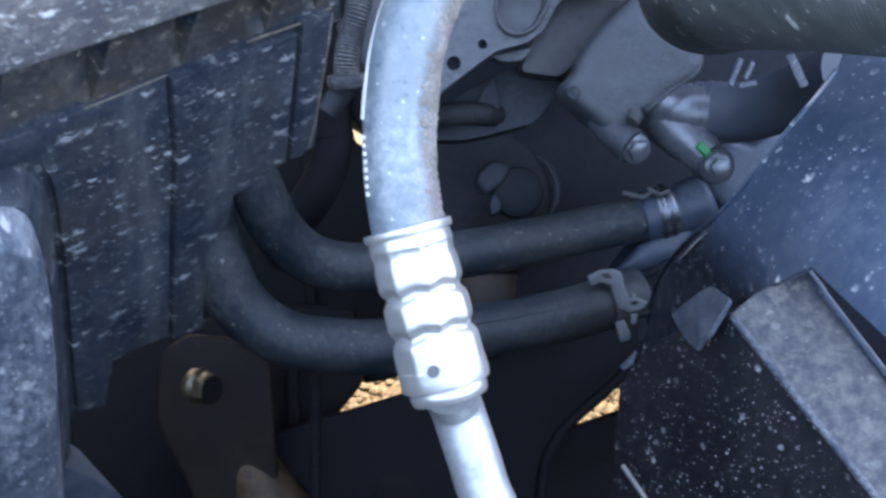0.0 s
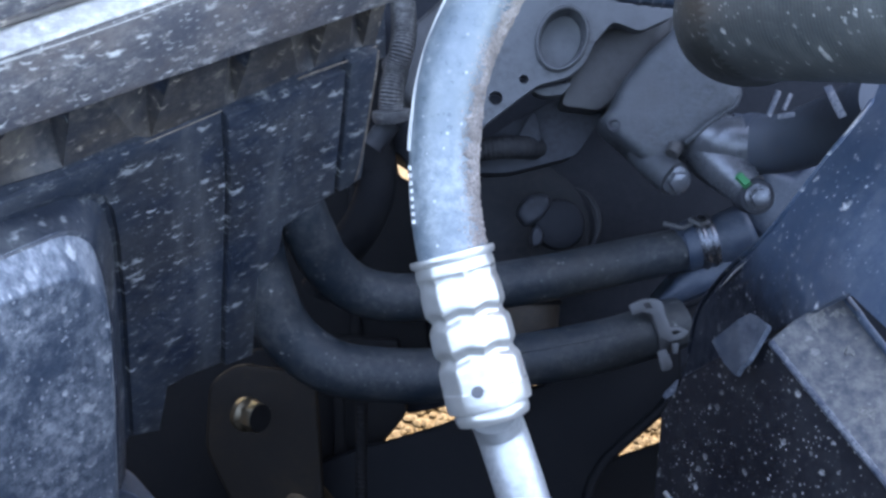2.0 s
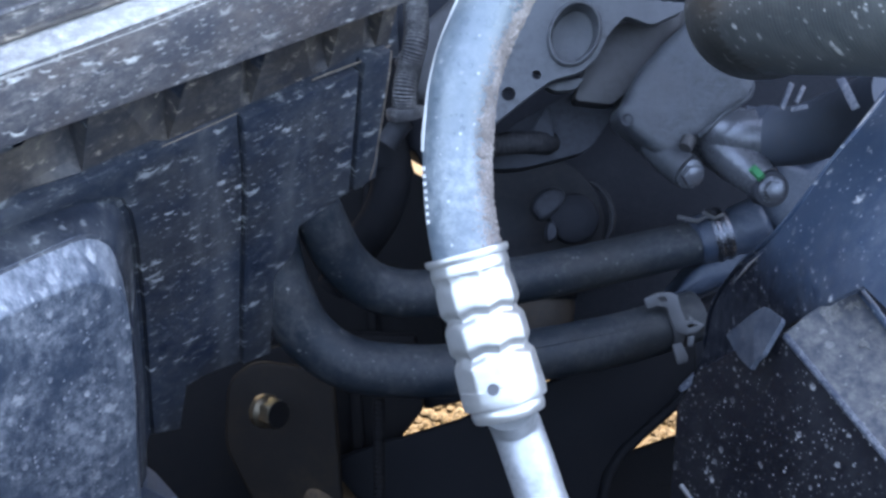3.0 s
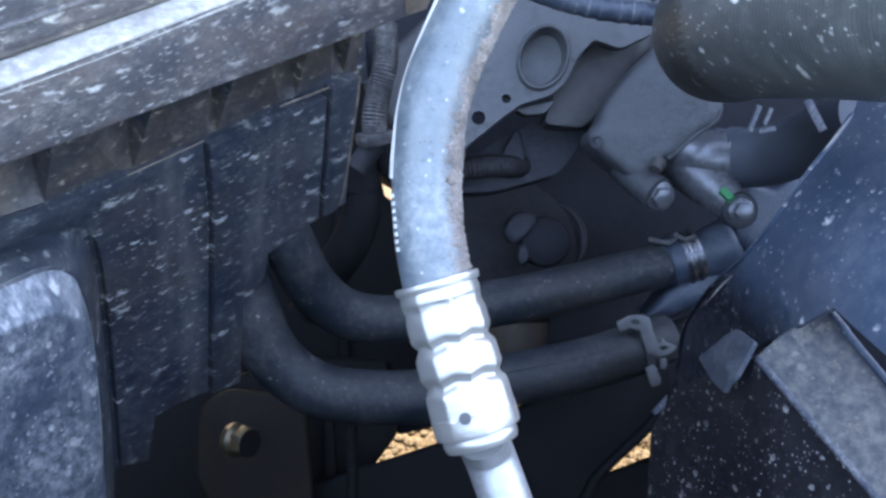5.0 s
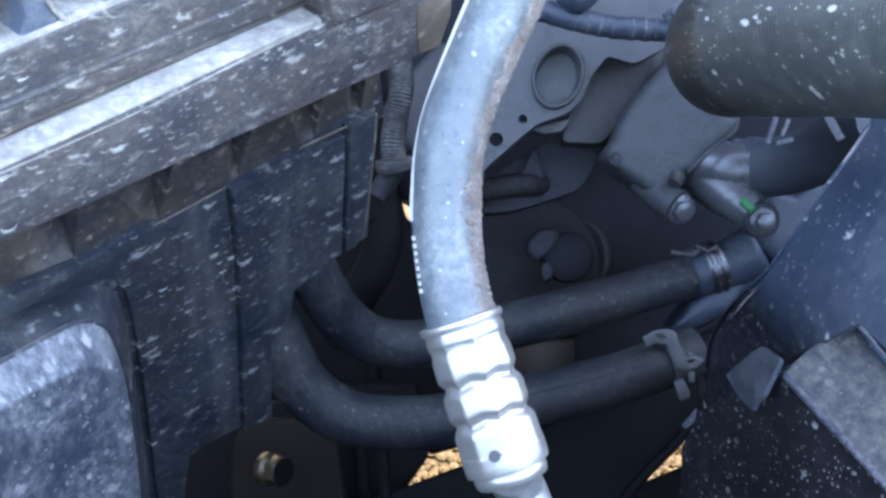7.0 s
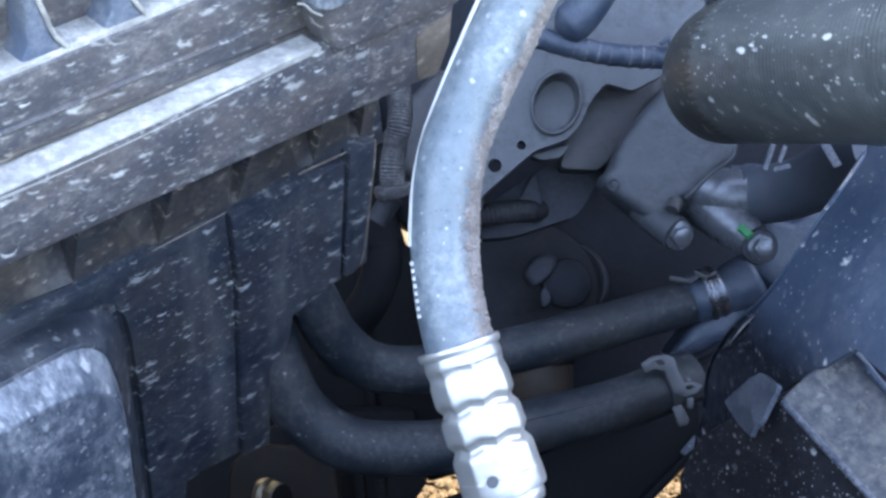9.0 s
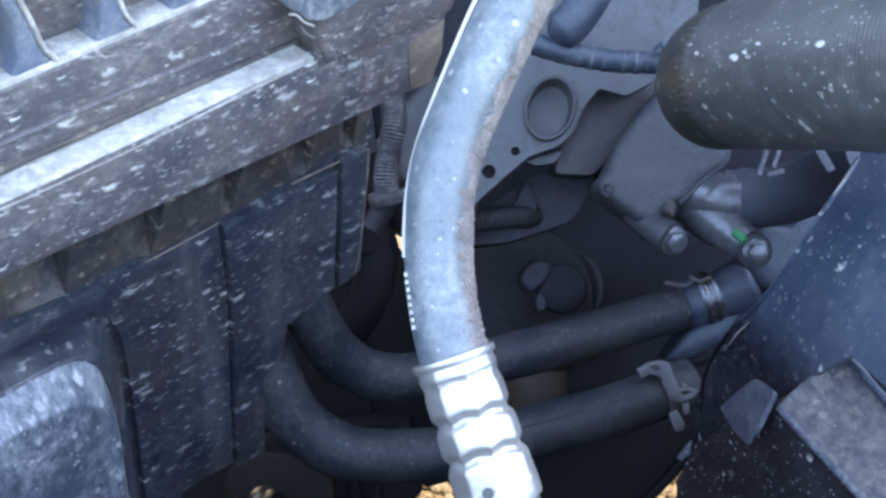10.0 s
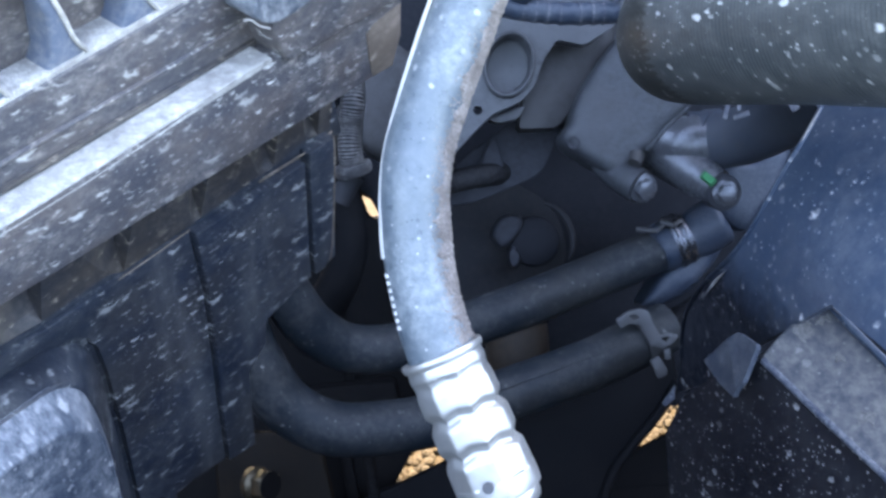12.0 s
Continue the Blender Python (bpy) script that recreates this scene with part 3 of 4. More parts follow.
part("block_lip", sweep(smooth_line([S @ Vector((*q, 0.0258)) for q in ((0.0342, 0.1360), (0.0372, 0.1346), (0.0408, 0.1308), (0.0452, 0.1277))]), 0.0004, 8), LEDGE, shroud)
part("end_flange", slab(S, [(0.0990, 0.0975), (0.1039, 0.1000), (0.1192, 0.1016), (0.1200, 0.0870), (0.1154, 0.0745), (0.1035, 0.0756), (0.1010, 0.0850)], 0.01, 0.0224, 0.0002), END_DUST, shroud, "brown dusty end flange")
part("upper_rail", slab(S, [(-0.1061, 0.1087), (0.0776, 0.1059), (0.0807, 0.1434), (-0.0984, 0.1374)], -0.014, 0.0115, 0.0015, 3), RAIL, shroud)
# Pale bead painted in as the highlight along the rail's front edge.
part("tread_highlight", sweep([S @ Vector((*p, 0.0212)) for p in ((-0.1107, 0.1094), (-0.0331, 0.1088), (0.0490, 0.1108))], 0.0009, 8), LEDGE, shroud, "pale bead painted in as the front edge's highlight")
bead = [S @ Vector((*p, 0.0118)) for p in ((-0.1026, 0.1223), (0.0595, 0.1223))]
part("bead", sweep([bead[0].lerp(bead[1], i / 12) for i in range(13)], 0.0009, 8), RAIL, shroud)
# ledge above the upper rail: a wall behind it, stiffened by gussets
g0, g1 = Vector((-0.0984, 0.1374)), Vector((0.0807, 0.1434))
run = (g1 - g0).normalized()
C = S @ basis((g0.x, g0.y, 0), (run.x, run.y, 0), (-run.y, run.x, 0))
length = (g1 - g0).length
part("gusset_wall", slab(C, [(0, -0.02), (length, -0.02), (length, 0.075), (0, 0.075)], -0.02, 0.0, 0.001), RAIL, shroud)
part("gusset_tread", slab(C, [(0, -0.002), (length, -0.002), (length, 0.0015), (0, 0.0015)], -0.001, 0.0108, 0.0006), LEDGE, shroud, "ledge white with settled dust")
first = (Vector((-0.0470, 0.1381)) - g0).dot(run)
for i in range(-2, 6):
    u = first + i * 0.0272
    if 0 < u < length:
        at = C @ Matrix.Translation((u, 0, 0))
        lean = [(-0.0025 - 0.018, 0.07), (-0.0028, 0.018), (-0.004, 0.006), (-0.0075, 0.0005), (0.0070, 0.0005), (0.0038, 0.006), (0.0012, 0.018), (0.0025 - 0.018, 0.07)]
        part("gusset", slab(at, lean, -0.001, 0.0102, 0.0014, 3), GUSSET, shroud)
        # Pale line painted in for the lit edge of the gusset.
        part("gusset_highlight", sweep(smooth_line([C @ Vector((u + a, b, 0.0103)) for a, b in ((0.0070, 0.0012), (0.0036, 0.0075), (0.0012, 0.018), (-0.0065, 0.045), (-0.0150, 0.068))]), 0.0008, 8), LEDGE, shroud)

# ---- inner wing panel ----
wing = thing("inner_wing", R @ Vector((0, 0, 0)), "dark blue inner wing panel spotted with dried drops", "wing panel")
def wing_drop(u, v):
    """The sheet bulges: above its middle it leans back from the engine, and towards its lower corner it rolls under."""
    d = max(0.0, v + 0.015)
    roll = max(0.0, 0.03 + 0.317 * (u + 0.0267) - 0.948 * (v + 0.0401))
    lean = 5.0 * d * d if d < 0.045 else 0.010125 + 0.45 * (d - 0.045)
    return -lean - (3.4 * roll * roll if roll < 0.07 else 0.01666 + 0.476 * (roll - 0.07))


bm = bmesh.new()
edge = [(-0.0941, 0.0530), (-0.0586, 0.0338), (-0.0469, 0.0216), (-0.0396, 0.0082), (-0.0327, -0.0213), (-0.0382, -0.0440), (-0.0495, -0.0640), (-0.0667, -0.0872), (-0.0874, -0.1169), (-0.1025, -0.1457), (-0.1029, -0.1734), (-0.1099, -0.2080)]
bm.faces.new([bm.verts.new((*q, 0)) for q in edge + [(-0.0513, -0.1456), (-0.0077, -0.0862), (0.0292, -0.0411), (0.0527, -0.0070), (0.1957, 0.0383), (-0.0161, 0.1243), (-0.1098, 0.0829)]])
for i in range(44):
    bmesh.ops.bisect_plane(bm, geom=bm.verts[:] + bm.edges[:] + bm.faces[:], plane_co=(0, -0.21 + 0.0068 * i, 0), plane_no=(0, 1, 0))
for i in range(42):
    bmesh.ops.bisect_plane(bm, geom=bm.verts[:] + bm.edges[:] + bm.faces[:], plane_co=(-0.112 + 0.0068 * i, 0, 0), plane_no=(1, 0, 0))
for v in bm.verts:
    v.co.z += wing_drop(v.co.x, v.co.y) + 0.0006 * noise.noise(v.co * 30)
bmesh.ops.recalc_face_normals(bm, faces=bm.faces)
bmesh.ops.solidify(bm, geom=list(bm.faces), thickness=0.0025)
bm.transform(R)
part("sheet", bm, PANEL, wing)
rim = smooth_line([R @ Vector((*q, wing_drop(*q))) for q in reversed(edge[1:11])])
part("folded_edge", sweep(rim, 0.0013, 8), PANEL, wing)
for ends in (((-0.0560, 0.0335), (-0.0475, 0.0240), (-0.0402, 0.0125)), ((-0.0430, -0.0640), (-0.0550, -0.0810), (-0.0680, -0.1000))):
    part("worn_edge", sweep(smooth_line([R @ Vector((*q, wing_drop(*q) + 0.0012)) for q in ends]), lambda s, a: 0.0007 * math.sin(math.pi * min(0.95, max(0.05, s))), 6), LEDGE, wing, "bright scraped edge")
part("ledge", slab(T, [(0.0000, 0.0000), (0.1204, 0.0000), (0.1204, 0.0330), (0.0240, 0.0386), (0.0002, 0.0405), (-0.0028, 0.0275), (-0.0027, 0.0162)], -0.004, 0, 0.0012, 3), SHELF, wing, "flat ledge with brown dried mud")
part("ledge_bead", sweep([T @ Vector((*p, 0.0)) for p in ((0.0014, 0.0001), (0.0356, 0.0001), (0.1204, 0.0000))], 0.0016, 8), TAB, wing, "bright worn edge")
part("ledge_rim", sweep(smooth_line([T @ Vector((*q, 0.0002)) for q in ((-0.0006, 0.0408), (0.0110, 0.0400), (0.0240, 0.0388), (0.1204, 0.0332))]), lambda s, a: 0.0018, 10), PANEL, wing, "raised rim with a worn edge")
part("rim_edge", sweep([T @ Vector((*q, 0.0019)) for q in ((0.0000, 0.0400), (0.0060, 0.0398), (0.0090, 0.0396))], 0.0006, 6), TAB, wing)
for blot in ([(-0.0010, 0.0185), (-0.0035, 0.0233), (-0.0014, 0.0284), (0.0033, 0.0300), (0.0092, 0.0240), (0.0077, 0.0181)], [(0.0030, 0.0296), (0.0008, 0.0338), (0.0050, 0.0380), (0.0082, 0.0367), (0.0070, 0.0313)], [(0.0470, 0.0069), (0.0445, 0.0108), (0.0466, 0.0164), (0.0522, 0.0186), (0.0524, 0.0124)], [(0.0210, 0.0230), (0.0190, 0.0262), (0.0225, 0.0285), (0.0262, 0.0260)], [(0.0330, 0.0040), (0.0318, 0.0062), (0.0345, 0.0072), (0.0362, 0.0050)]):
    ragged = [(a + 0.0034 * noise.noise(Vector((a, b, 0)) * 380), b + 0.0034 * noise.noise(Vector((b, a, 3)) * 380)) for a, b in rounded(blot, 0.003, 9)]
    part("dried_mud", cushion(T, ragged, -0.001, 0.0004, 0.5, 5, 0.0006, drop=0.0006), MUD, wing, "dried splash of pale mud")
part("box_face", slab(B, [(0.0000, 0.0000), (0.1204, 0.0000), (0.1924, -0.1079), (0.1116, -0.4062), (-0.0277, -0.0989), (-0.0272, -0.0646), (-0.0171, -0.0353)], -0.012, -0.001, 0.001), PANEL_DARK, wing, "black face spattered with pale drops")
bm = bmesh.new()
crease = [bm.verts.new((*q, 0.0132)) for q in ((0.0255, -0.0577), (0.0543, -0.0620))]
bm.faces.new(crease + [bm.verts.new((*q, 0.013)) for q in ((0.0549, -0.0564), (0.0490, -0.0415), (0.0470, -0.0408), (0.0315, -0.0482), (0.0295, -0.0496))])
bm.faces.new(crease + [bm.verts.new(q) for q in ((0.0537, -0.0675, 0.0118), (0.0363, -0.0759, 0.0102), (0.0140, -0.0827, 0.0095), (0.0131, -0.0820, 0.0098))])
bmesh.ops.recalc_face_normals(bm, faces=bm.faces)
bmesh.ops.triangulate(bm, faces=bm.faces[:])
bmesh.ops.solidify(bm, geom=bm.faces[:], thickness=0.0022)
bm.transform(R)
part("tab", bm, TAB_DUST, wing, "bent dusty sheet metal tab", smooth=False)
part("tab", slab(G, rounded([(0.1395, -0.0993), (0.1494, -0.0881), (0.1477, -0.0975), (0.1414, -0.1014)], 0.001), 0.048, 0.05, 0.0006), TAB, wing)
part("stay_wire", sweep([(0.1533, 0.3302, 0.5695), (0.1594, 0.3169, 0.5691), (0.1724, 0.2889, 0.5666)], 0.0014, 8), STEEL, wing, "thin bright steel rod")

# ---- engine and what lies below it ----
def mass(name, outline, near, depth, mat, label, category, bevel=0.004):
    """A solid casting in the engine frame: its outline, how far out its face stands and how deep it is."""
    ob = thing(name, G @ Vector((*outline[0], near)), label, category)
    part("casting", slab(G, outline, near - depth, near, bevel), mat, ob)
    return ob


# Dark backing plates added to fill the gaps; their deep shade is in the colour.
block = mass("engine_block", [(0.4547, 0.3252), (0.4547, -0.1596), (0.2029, -0.1436), (0.1676, -0.1389), (0.1299, -0.1219), (0.1017, -0.1078), (0.0805, -0.1153), (0.0617, -0.1191), (0.0028, -0.1469), (-0.0278, -0.1549), (-0.0339, -0.1219), (-0.0339, 0.0405), (-0.0414, 0.0588), (-0.0565, 0.0673), (-0.0866, 0.1134), (-0.0866, 0.3252)], -0.16, 0.18, ENGINE, "backing plate for the engine block, deep shade put in its colour", "engine")
mount = mass("engine_mount", [(-0.1772, -0.1092), (-0.0982, -0.0873), (-0.0346, -0.0873), (-0.0254, -0.1439), (-0.0421, -0.1671), (-0.0982, -0.3329), (-0.3877, -0.3329), (-0.3877, -0.0259)], -0.1, 0.03, BLOCK, "engine mount, near-black with deep shade put in its colour", "engine mount")
housing = mass("hose_backing", [(-0.1674, 0.1569), (-0.0662, 0.1753), (-0.0497, 0.0842), (-0.0474, 0.0584), (-0.0432, 0.0428), (-0.0322, 0.0382), (-0.0110, -0.0961), (-0.0202, -0.1375), (-0.1674, -0.1559)], -0.14, 0.03, BLOCK, "near-black backing plate added behind the hoses for deep shade", "housing")
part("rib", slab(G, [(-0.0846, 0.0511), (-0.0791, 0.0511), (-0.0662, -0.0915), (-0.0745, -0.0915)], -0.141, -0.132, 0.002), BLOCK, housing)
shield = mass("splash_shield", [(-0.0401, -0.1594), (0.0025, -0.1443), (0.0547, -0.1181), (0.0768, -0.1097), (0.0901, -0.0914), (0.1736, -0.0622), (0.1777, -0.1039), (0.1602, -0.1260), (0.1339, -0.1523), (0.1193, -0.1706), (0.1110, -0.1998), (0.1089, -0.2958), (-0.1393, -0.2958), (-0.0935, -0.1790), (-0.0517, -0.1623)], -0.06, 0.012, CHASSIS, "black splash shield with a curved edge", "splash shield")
tray = mass("under_tray", [(0.1063, -0.2121), (0.1594, -0.1875), (0.1890, -0.1757), (0.3031, -0.1274), (0.3523, -0.3735), (0.1063, -0.3735)], -0.2, 0.01, BLOCK, "under tray, near-black with deep shade put in its colour", "under tray")

shield_rim = [G @ Vector((*p, -0.06)) for p in ((0.1756, -0.1056), (0.1602, -0.1260), (0.1339, -0.1523), (0.1193, -0.1706), (0.1110, -0.1998), (0.1089, -0.2958))]
part("rolled_edge", sweep(smooth_line(shield_rim), 0.0042, 12), CHASSIS, shield, "rolled edge dusted brown")
part("clip", turned(facing((0.0523, 0.4843, 0.3432), G.col[2].to_3d()), [(-0.004, 0.0185), (-0.0005, 0.018), (0.001, 0.0150), (0.0018, 0.010), (0.002, 0.001)], 28), BLOCK, shield, "low domed cap")
part("stud", turned(facing(G @ Vector((*(-0.0899, -0.2085), -0.1)), G.col[2].to_3d()), [(-0.004, 0.009), (0.004, 0.009), (0.006, 0.006), (0.02, 0.006), (0.021, 0.004)], 16), BLOCK, mount)
part("rib", slab(G, [(-0.0851, -0.0961), (-0.0781, -0.0961), (-0.0632, -0.2452), (-0.0741, -0.2452)], -0.101, -0.09, 0.002), BLOCK, mount)
bracket = thing("chassis_bracket", (-0.0968, 0.5176, 0.4181), "dark steel chassis bracket with one bolt, shade and bounce in its colour", "bracket")
part("plate", slab(G, rounded([(-0.1664, -0.1185), (-0.1478, -0.1033), (-0.0900, -0.1080), (-0.0720, -0.2678), (-0.1254, -0.2730), (-0.1402, -0.2130), (-0.1667, -0.1665)], 0.01), -0.045, -0.035, 0.003, 3), BRACKET, bracket)
part("rail_flange", sweep(smooth_line([G @ Vector(q) for q in ((-0.1170, -0.1700, -0.056), (-0.0985, -0.2040, -0.053), (-0.0725, -0.2419, -0.047), (-0.0412, -0.2790, -0.044))], 14), lambda s, a: 0.014 + 0.023 * s, 32), RAIL_BOUNCE, bracket, "rounded flange with warm ground light put in its colour")
m = facing((-0.0875, 0.4890, 0.4410), (0.0211, -0.0144, 0.0095))
bracket_bolt = part("bolt", turned(m, [(-0.004, 0.0115), (0.0012, 0.0120), (0.0026, 0.0108), (0.005, 0.0090)], 28), BROWN_STEEL, bracket, "brown steel bolt")
part("bolt_head", slab(m, circle(0, 0, 0.0108, 6), 0.003, 0.0135, 0.0012), BROWN_STEEL, bracket_bolt)
part("bolt_face", turned(m @ Matrix.Translation((0, 0, 0.0134)), [(0, 0.0096), (0.0006, 0.0094), (0.0008, 0.007), (0.0004, 0.001)], 20), BLOCK, bracket_bolt, "dark dished end")
rod = thing("drain_tube", (-0.0087, 0.4915, 0.4027), "thin black corrugated drain tube", "tube")
part("sleeve", sweep([Vector((-0.0114, 0.5162, 0.4335)).lerp(Vector((-0.0009, 0.4299, 0.3256)), i / 160) for i in range(161)], lambda s, a: 0.0042 + 0.0003 * math.cos(s * 2 * math.pi * 40), 12), BLOCK, rod)

# valve cover, bracket with its round recess, thermostat housing
cover = mass("valve_cover", [(0.0569, 0.1681), (0.0593, 0.2736), (0.1930, 0.2705), (0.1807, 0.1361), (0.1186, 0.1416)], -0.05, 0.05, ALLOY, "pale grey cast aluminium valve cover", "engine cover", 0.008)
plate = thing("alternator_bracket", (0.1000, 0.6256, 0.6748), "grey cast aluminium bracket with a round recess and bolt holes", "bracket")
holes = [circle(*(0.0450, 0.1039), 0.0032, 12), circle(*(0.0265, 0.0902), 0.0048, 14)]
from_ring = pose(0, 0, 0, 0, 0, -18) @ Matrix.Diagonal((0.8, 1.06, 1, 1))
dish_at = Vector((*(0.0694, 0.1327), 0))
holes.append([tuple((dish_at + from_ring @ Vector((*p, 0))).xy) for p in circle(0, 0, 0.021, 40)])
body = rounded([(-0.0114, 0.0381), (0.0203, 0.0717), (0.0420, 0.0903), (0.0550, 0.1005), (0.0754, 0.1071), (0.0857, 0.1171), (0.0923, 0.1326), (0.1036, 0.1464), (0.1221, 0.1405), (0.1445, 0.1518), (0.1493, 0.1831), (0.0812, 0.1866), (0.0419, 0.1717), (-0.0060, 0.1159)], 0.004)
part("plate", slab(G, body, -0.014, 0.0, holes=holes), ALLOY, plate)
dish = [(-0.012, 0.0225), (0.001, 0.0222), (0.0036, 0.0214), (0.0042, 0.0206), (0.0040, 0.0196), (0.002, 0.0186), (-0.0095, 0.0176), (-0.0112, 0.0168), (-0.0118, 0.015), (-0.0118, 0.001)]
part("recess", turned(G @ Matrix.Translation(dish_at) @ from_ring, dish, 40), ALLOY, plate)
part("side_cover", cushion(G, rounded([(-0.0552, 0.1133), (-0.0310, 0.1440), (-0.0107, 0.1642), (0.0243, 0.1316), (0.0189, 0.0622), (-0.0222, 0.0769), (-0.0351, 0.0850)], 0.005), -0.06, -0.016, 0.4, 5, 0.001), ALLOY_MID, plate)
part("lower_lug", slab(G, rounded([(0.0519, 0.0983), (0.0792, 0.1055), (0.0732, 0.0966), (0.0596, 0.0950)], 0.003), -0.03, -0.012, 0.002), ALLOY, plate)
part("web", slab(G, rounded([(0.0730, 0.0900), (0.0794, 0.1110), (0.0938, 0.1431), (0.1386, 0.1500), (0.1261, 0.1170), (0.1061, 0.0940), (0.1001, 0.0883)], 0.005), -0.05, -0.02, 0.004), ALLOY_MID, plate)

stat = thing("thermostat_housing", (0.1839, 0.6028, 0.6404), "grey cast aluminium thermostat housing with an outlet pipe", "thermostat housing")
body = rounded([(0.0993, 0.0772), (0.1005, 0.0830), (0.1064, 0.0879), (0.1081, 0.0955), (0.1154, 0.1097), (0.1305, 0.1287), (0.1483, 0.1469), (0.1842, 0.1287), (0.1918, 0.1008), (0.1892, 0.0920), (0.1724, 0.0796), (0.1606, 0.0675), (0.1517, 0.0631), (0.1461, 0.0555), (0.1444, 0.0479), (0.1397, 0.0442), (0.1314, 0.0489), (0.1172, 0.0600), (0.1044, 0.0698)], 0.003, 2)
part("body", cushion(G, body, -0.03, 0.012, 0.28, 6, 0.0012, (0.05, -0.06), 0.006), ALLOY_BODY, stat)
part("back_casting", cushion(G, rounded([(0.0815, 0.1273), (0.1001, 0.1432), (0.1228, 0.1611), (0.1532, 0.1645), (0.1463, 0.1320), (0.1200, 0.0930), (0.1069, 0.0890), (0.0950, 0.0985), (0.0812, 0.1151)], 0.004), -0.06, -0.024, 0.5, 6, 0.001), ALLOY_MID, stat, "darker grey casting behind")
part("dimple", turned(G @ Matrix.Translation((0.1062, 0.0745, 0.0105)), [(-0.004, 0.0044), (0.0004, 0.0044), (0.0004, 0.0036), (-0.0012, 0.0028), (-0.0016, 0.001)], 18), ALLOY_DARK, stat)
part("joint", sweep(smooth_line([(0.1917, 0.5845, 0.6251), (0.1962, 0.5843, 0.6309), (0.2049, 0.5888, 0.6391), (0.2197, 0.5947, 0.6492), (0.2230, 0.6009, 0.6540)]), lambda s, a: 0.0017 - 0.0007 * s, 12), ALLOY_BODY, stat, "raised rim along the joint")
part("bolt_boss", sweep(smooth_line([(0.1675, 0.6060, 0.6050), (0.1718, 0.5986, 0.6035), (0.1807, 0.5821, 0.6034), (0.1865, 0.5740, 0.6031)]), lambda s, a: 0.0108 + 0.0012 * s, 28), ALLOY_BODY, stat)
bolt(stat, (0.1872, 0.5730, 0.6030), (0.0045, -0.0190, 0.0060), 0.0125, 0.0100, ALLOY_SMOOTH)
part("screw_head", sweep([(0.1860, 0.5871, 0.6209), (0.1842, 0.5830, 0.6190), (0.1825, 0.5802, 0.6179)], lambda s, a: 0.0052 - 0.0008 * s, 16), ALLOY_MID, stat)
neck = smooth_line([(0.1960, 0.6400, 0.5950), (0.2090, 0.6165, 0.6085), (0.2223, 0.6000, 0.6180), (0.2394, 0.5937, 0.6226)], 14)
part("outlet_pipe", sweep(neck, lambda s, a: 0.0218 - 0.0030 * s * s, 48), ALLOY_SMOOTH, stat, "smooth shiny outlet pipe")
part("outlet_arm", sweep(smooth_line([(0.2105, 0.6165, 0.6095), (0.2150, 0.6030, 0.6085), (0.2215, 0.5880, 0.6072), (0.2290, 0.5740, 0.6058), (0.2352, 0.5650, 0.6045)], 14), lambda s, a: 0.0202 - 0.0082 * s ** 1.3, 36), ALLOY_SMOOTH, stat, "smooth arm running to the bolt")
part("paint_mark", cushion(facing((0.2262, 0.5577, 0.6168), (-0.2, -0.75, 0.62)) @ pose(0, 0, 0, 0, 0, -32), rounded([(-0.0052, -0.0026), (0.0052, -0.0032), (0.0056, 0.0024), (-0.0048, 0.0030)], 0.0012), -0.003, 0.0006, 0.2, 2), GREEN, stat, "green paint mark")
spot = Vector((0.2375, 0.5575, 0.6045))
part("bolt_pad", turned(facing(spot, (0.02, -0.80, 0.42)), [(-0.016, 0.0120), (0.0, 0.0120), (0.0014, 0.0110), (0.0014, 0.001)], 24), ALLOY_DARK, stat, "dark round pad under the bolt")
bolt(stat, spot + Vector((0.0002, -0.0012, 0.0006)), (0.02, -0.80, 0.42), 0.0112, 0.0086, ALLOY_SMOOTH)
part("elbow", sweep(smooth_line([(0.2039, 0.5909, 0.5347), (0.2300, 0.5947, 0.5408), (0.2420, 0.5973, 0.5464), (0.2545, 0.6000, 0.5530)]), lambda s, a: 0.0166 + 0.0018 * min(1.0, max(0.0, 6 * (s - 0.5))) - 0.003 * max(0.0, (s - 0.93) / 0.07) ** 2), PIPE, stat, "grimy blue-black elbow for the coolant hose")
part("skirt", cushion(G, rounded([(0.1500, -0.0440), (0.1639, -0.0250), (0.1842, -0.0120), (0.2047, 0.0020), (0.2171, 0.0093), (0.2197, 0.0012), (0.2063, -0.0178), (0.1910, -0.0331), (0.1756, -0.0420), (0.1622, -0.0466)], 0.004), -0.07, -0.030, 0.8, 6), PIPE, stat, "smooth curved lower casing")
part("side_casting", cushion(G, rounded([(0.2098, 0.0570), (0.2373, 0.0505), (0.2560, 0.0640), (0.2660, 0.0560), (0.2600, 0.0400), (0.2441, 0.0166), (0.2259, 0.0011), (0.2085, 0.0133)], 0.004), -0.06, -0.02, 0.5, 5, 0.001), PIPE, stat)

top_hose = thing("radiator_hose", (0.2437, 0.5511, 0.6531), "wide black radiator hose in shade", "hose")
part("hose", sweep(smooth_line([(0.2240, 0.6010, 0.6195), (0.2345, 0.5985, 0.6203), (0.2484, 0.5868, 0.6277), (0.2604, 0.5721, 0.6415), (0.2721, 0.5460, 0.6686), (0.2800, 0.5117, 0.7022)]), 0.0196, 28), TOP_RUBBER, top_hose)
part("cuff", sweep([(0.2360, 0.5987, 0.6211), (0.2420, 0.5930, 0.6243)], 0.0202, 28), TOP_RUBBER, top_hose)
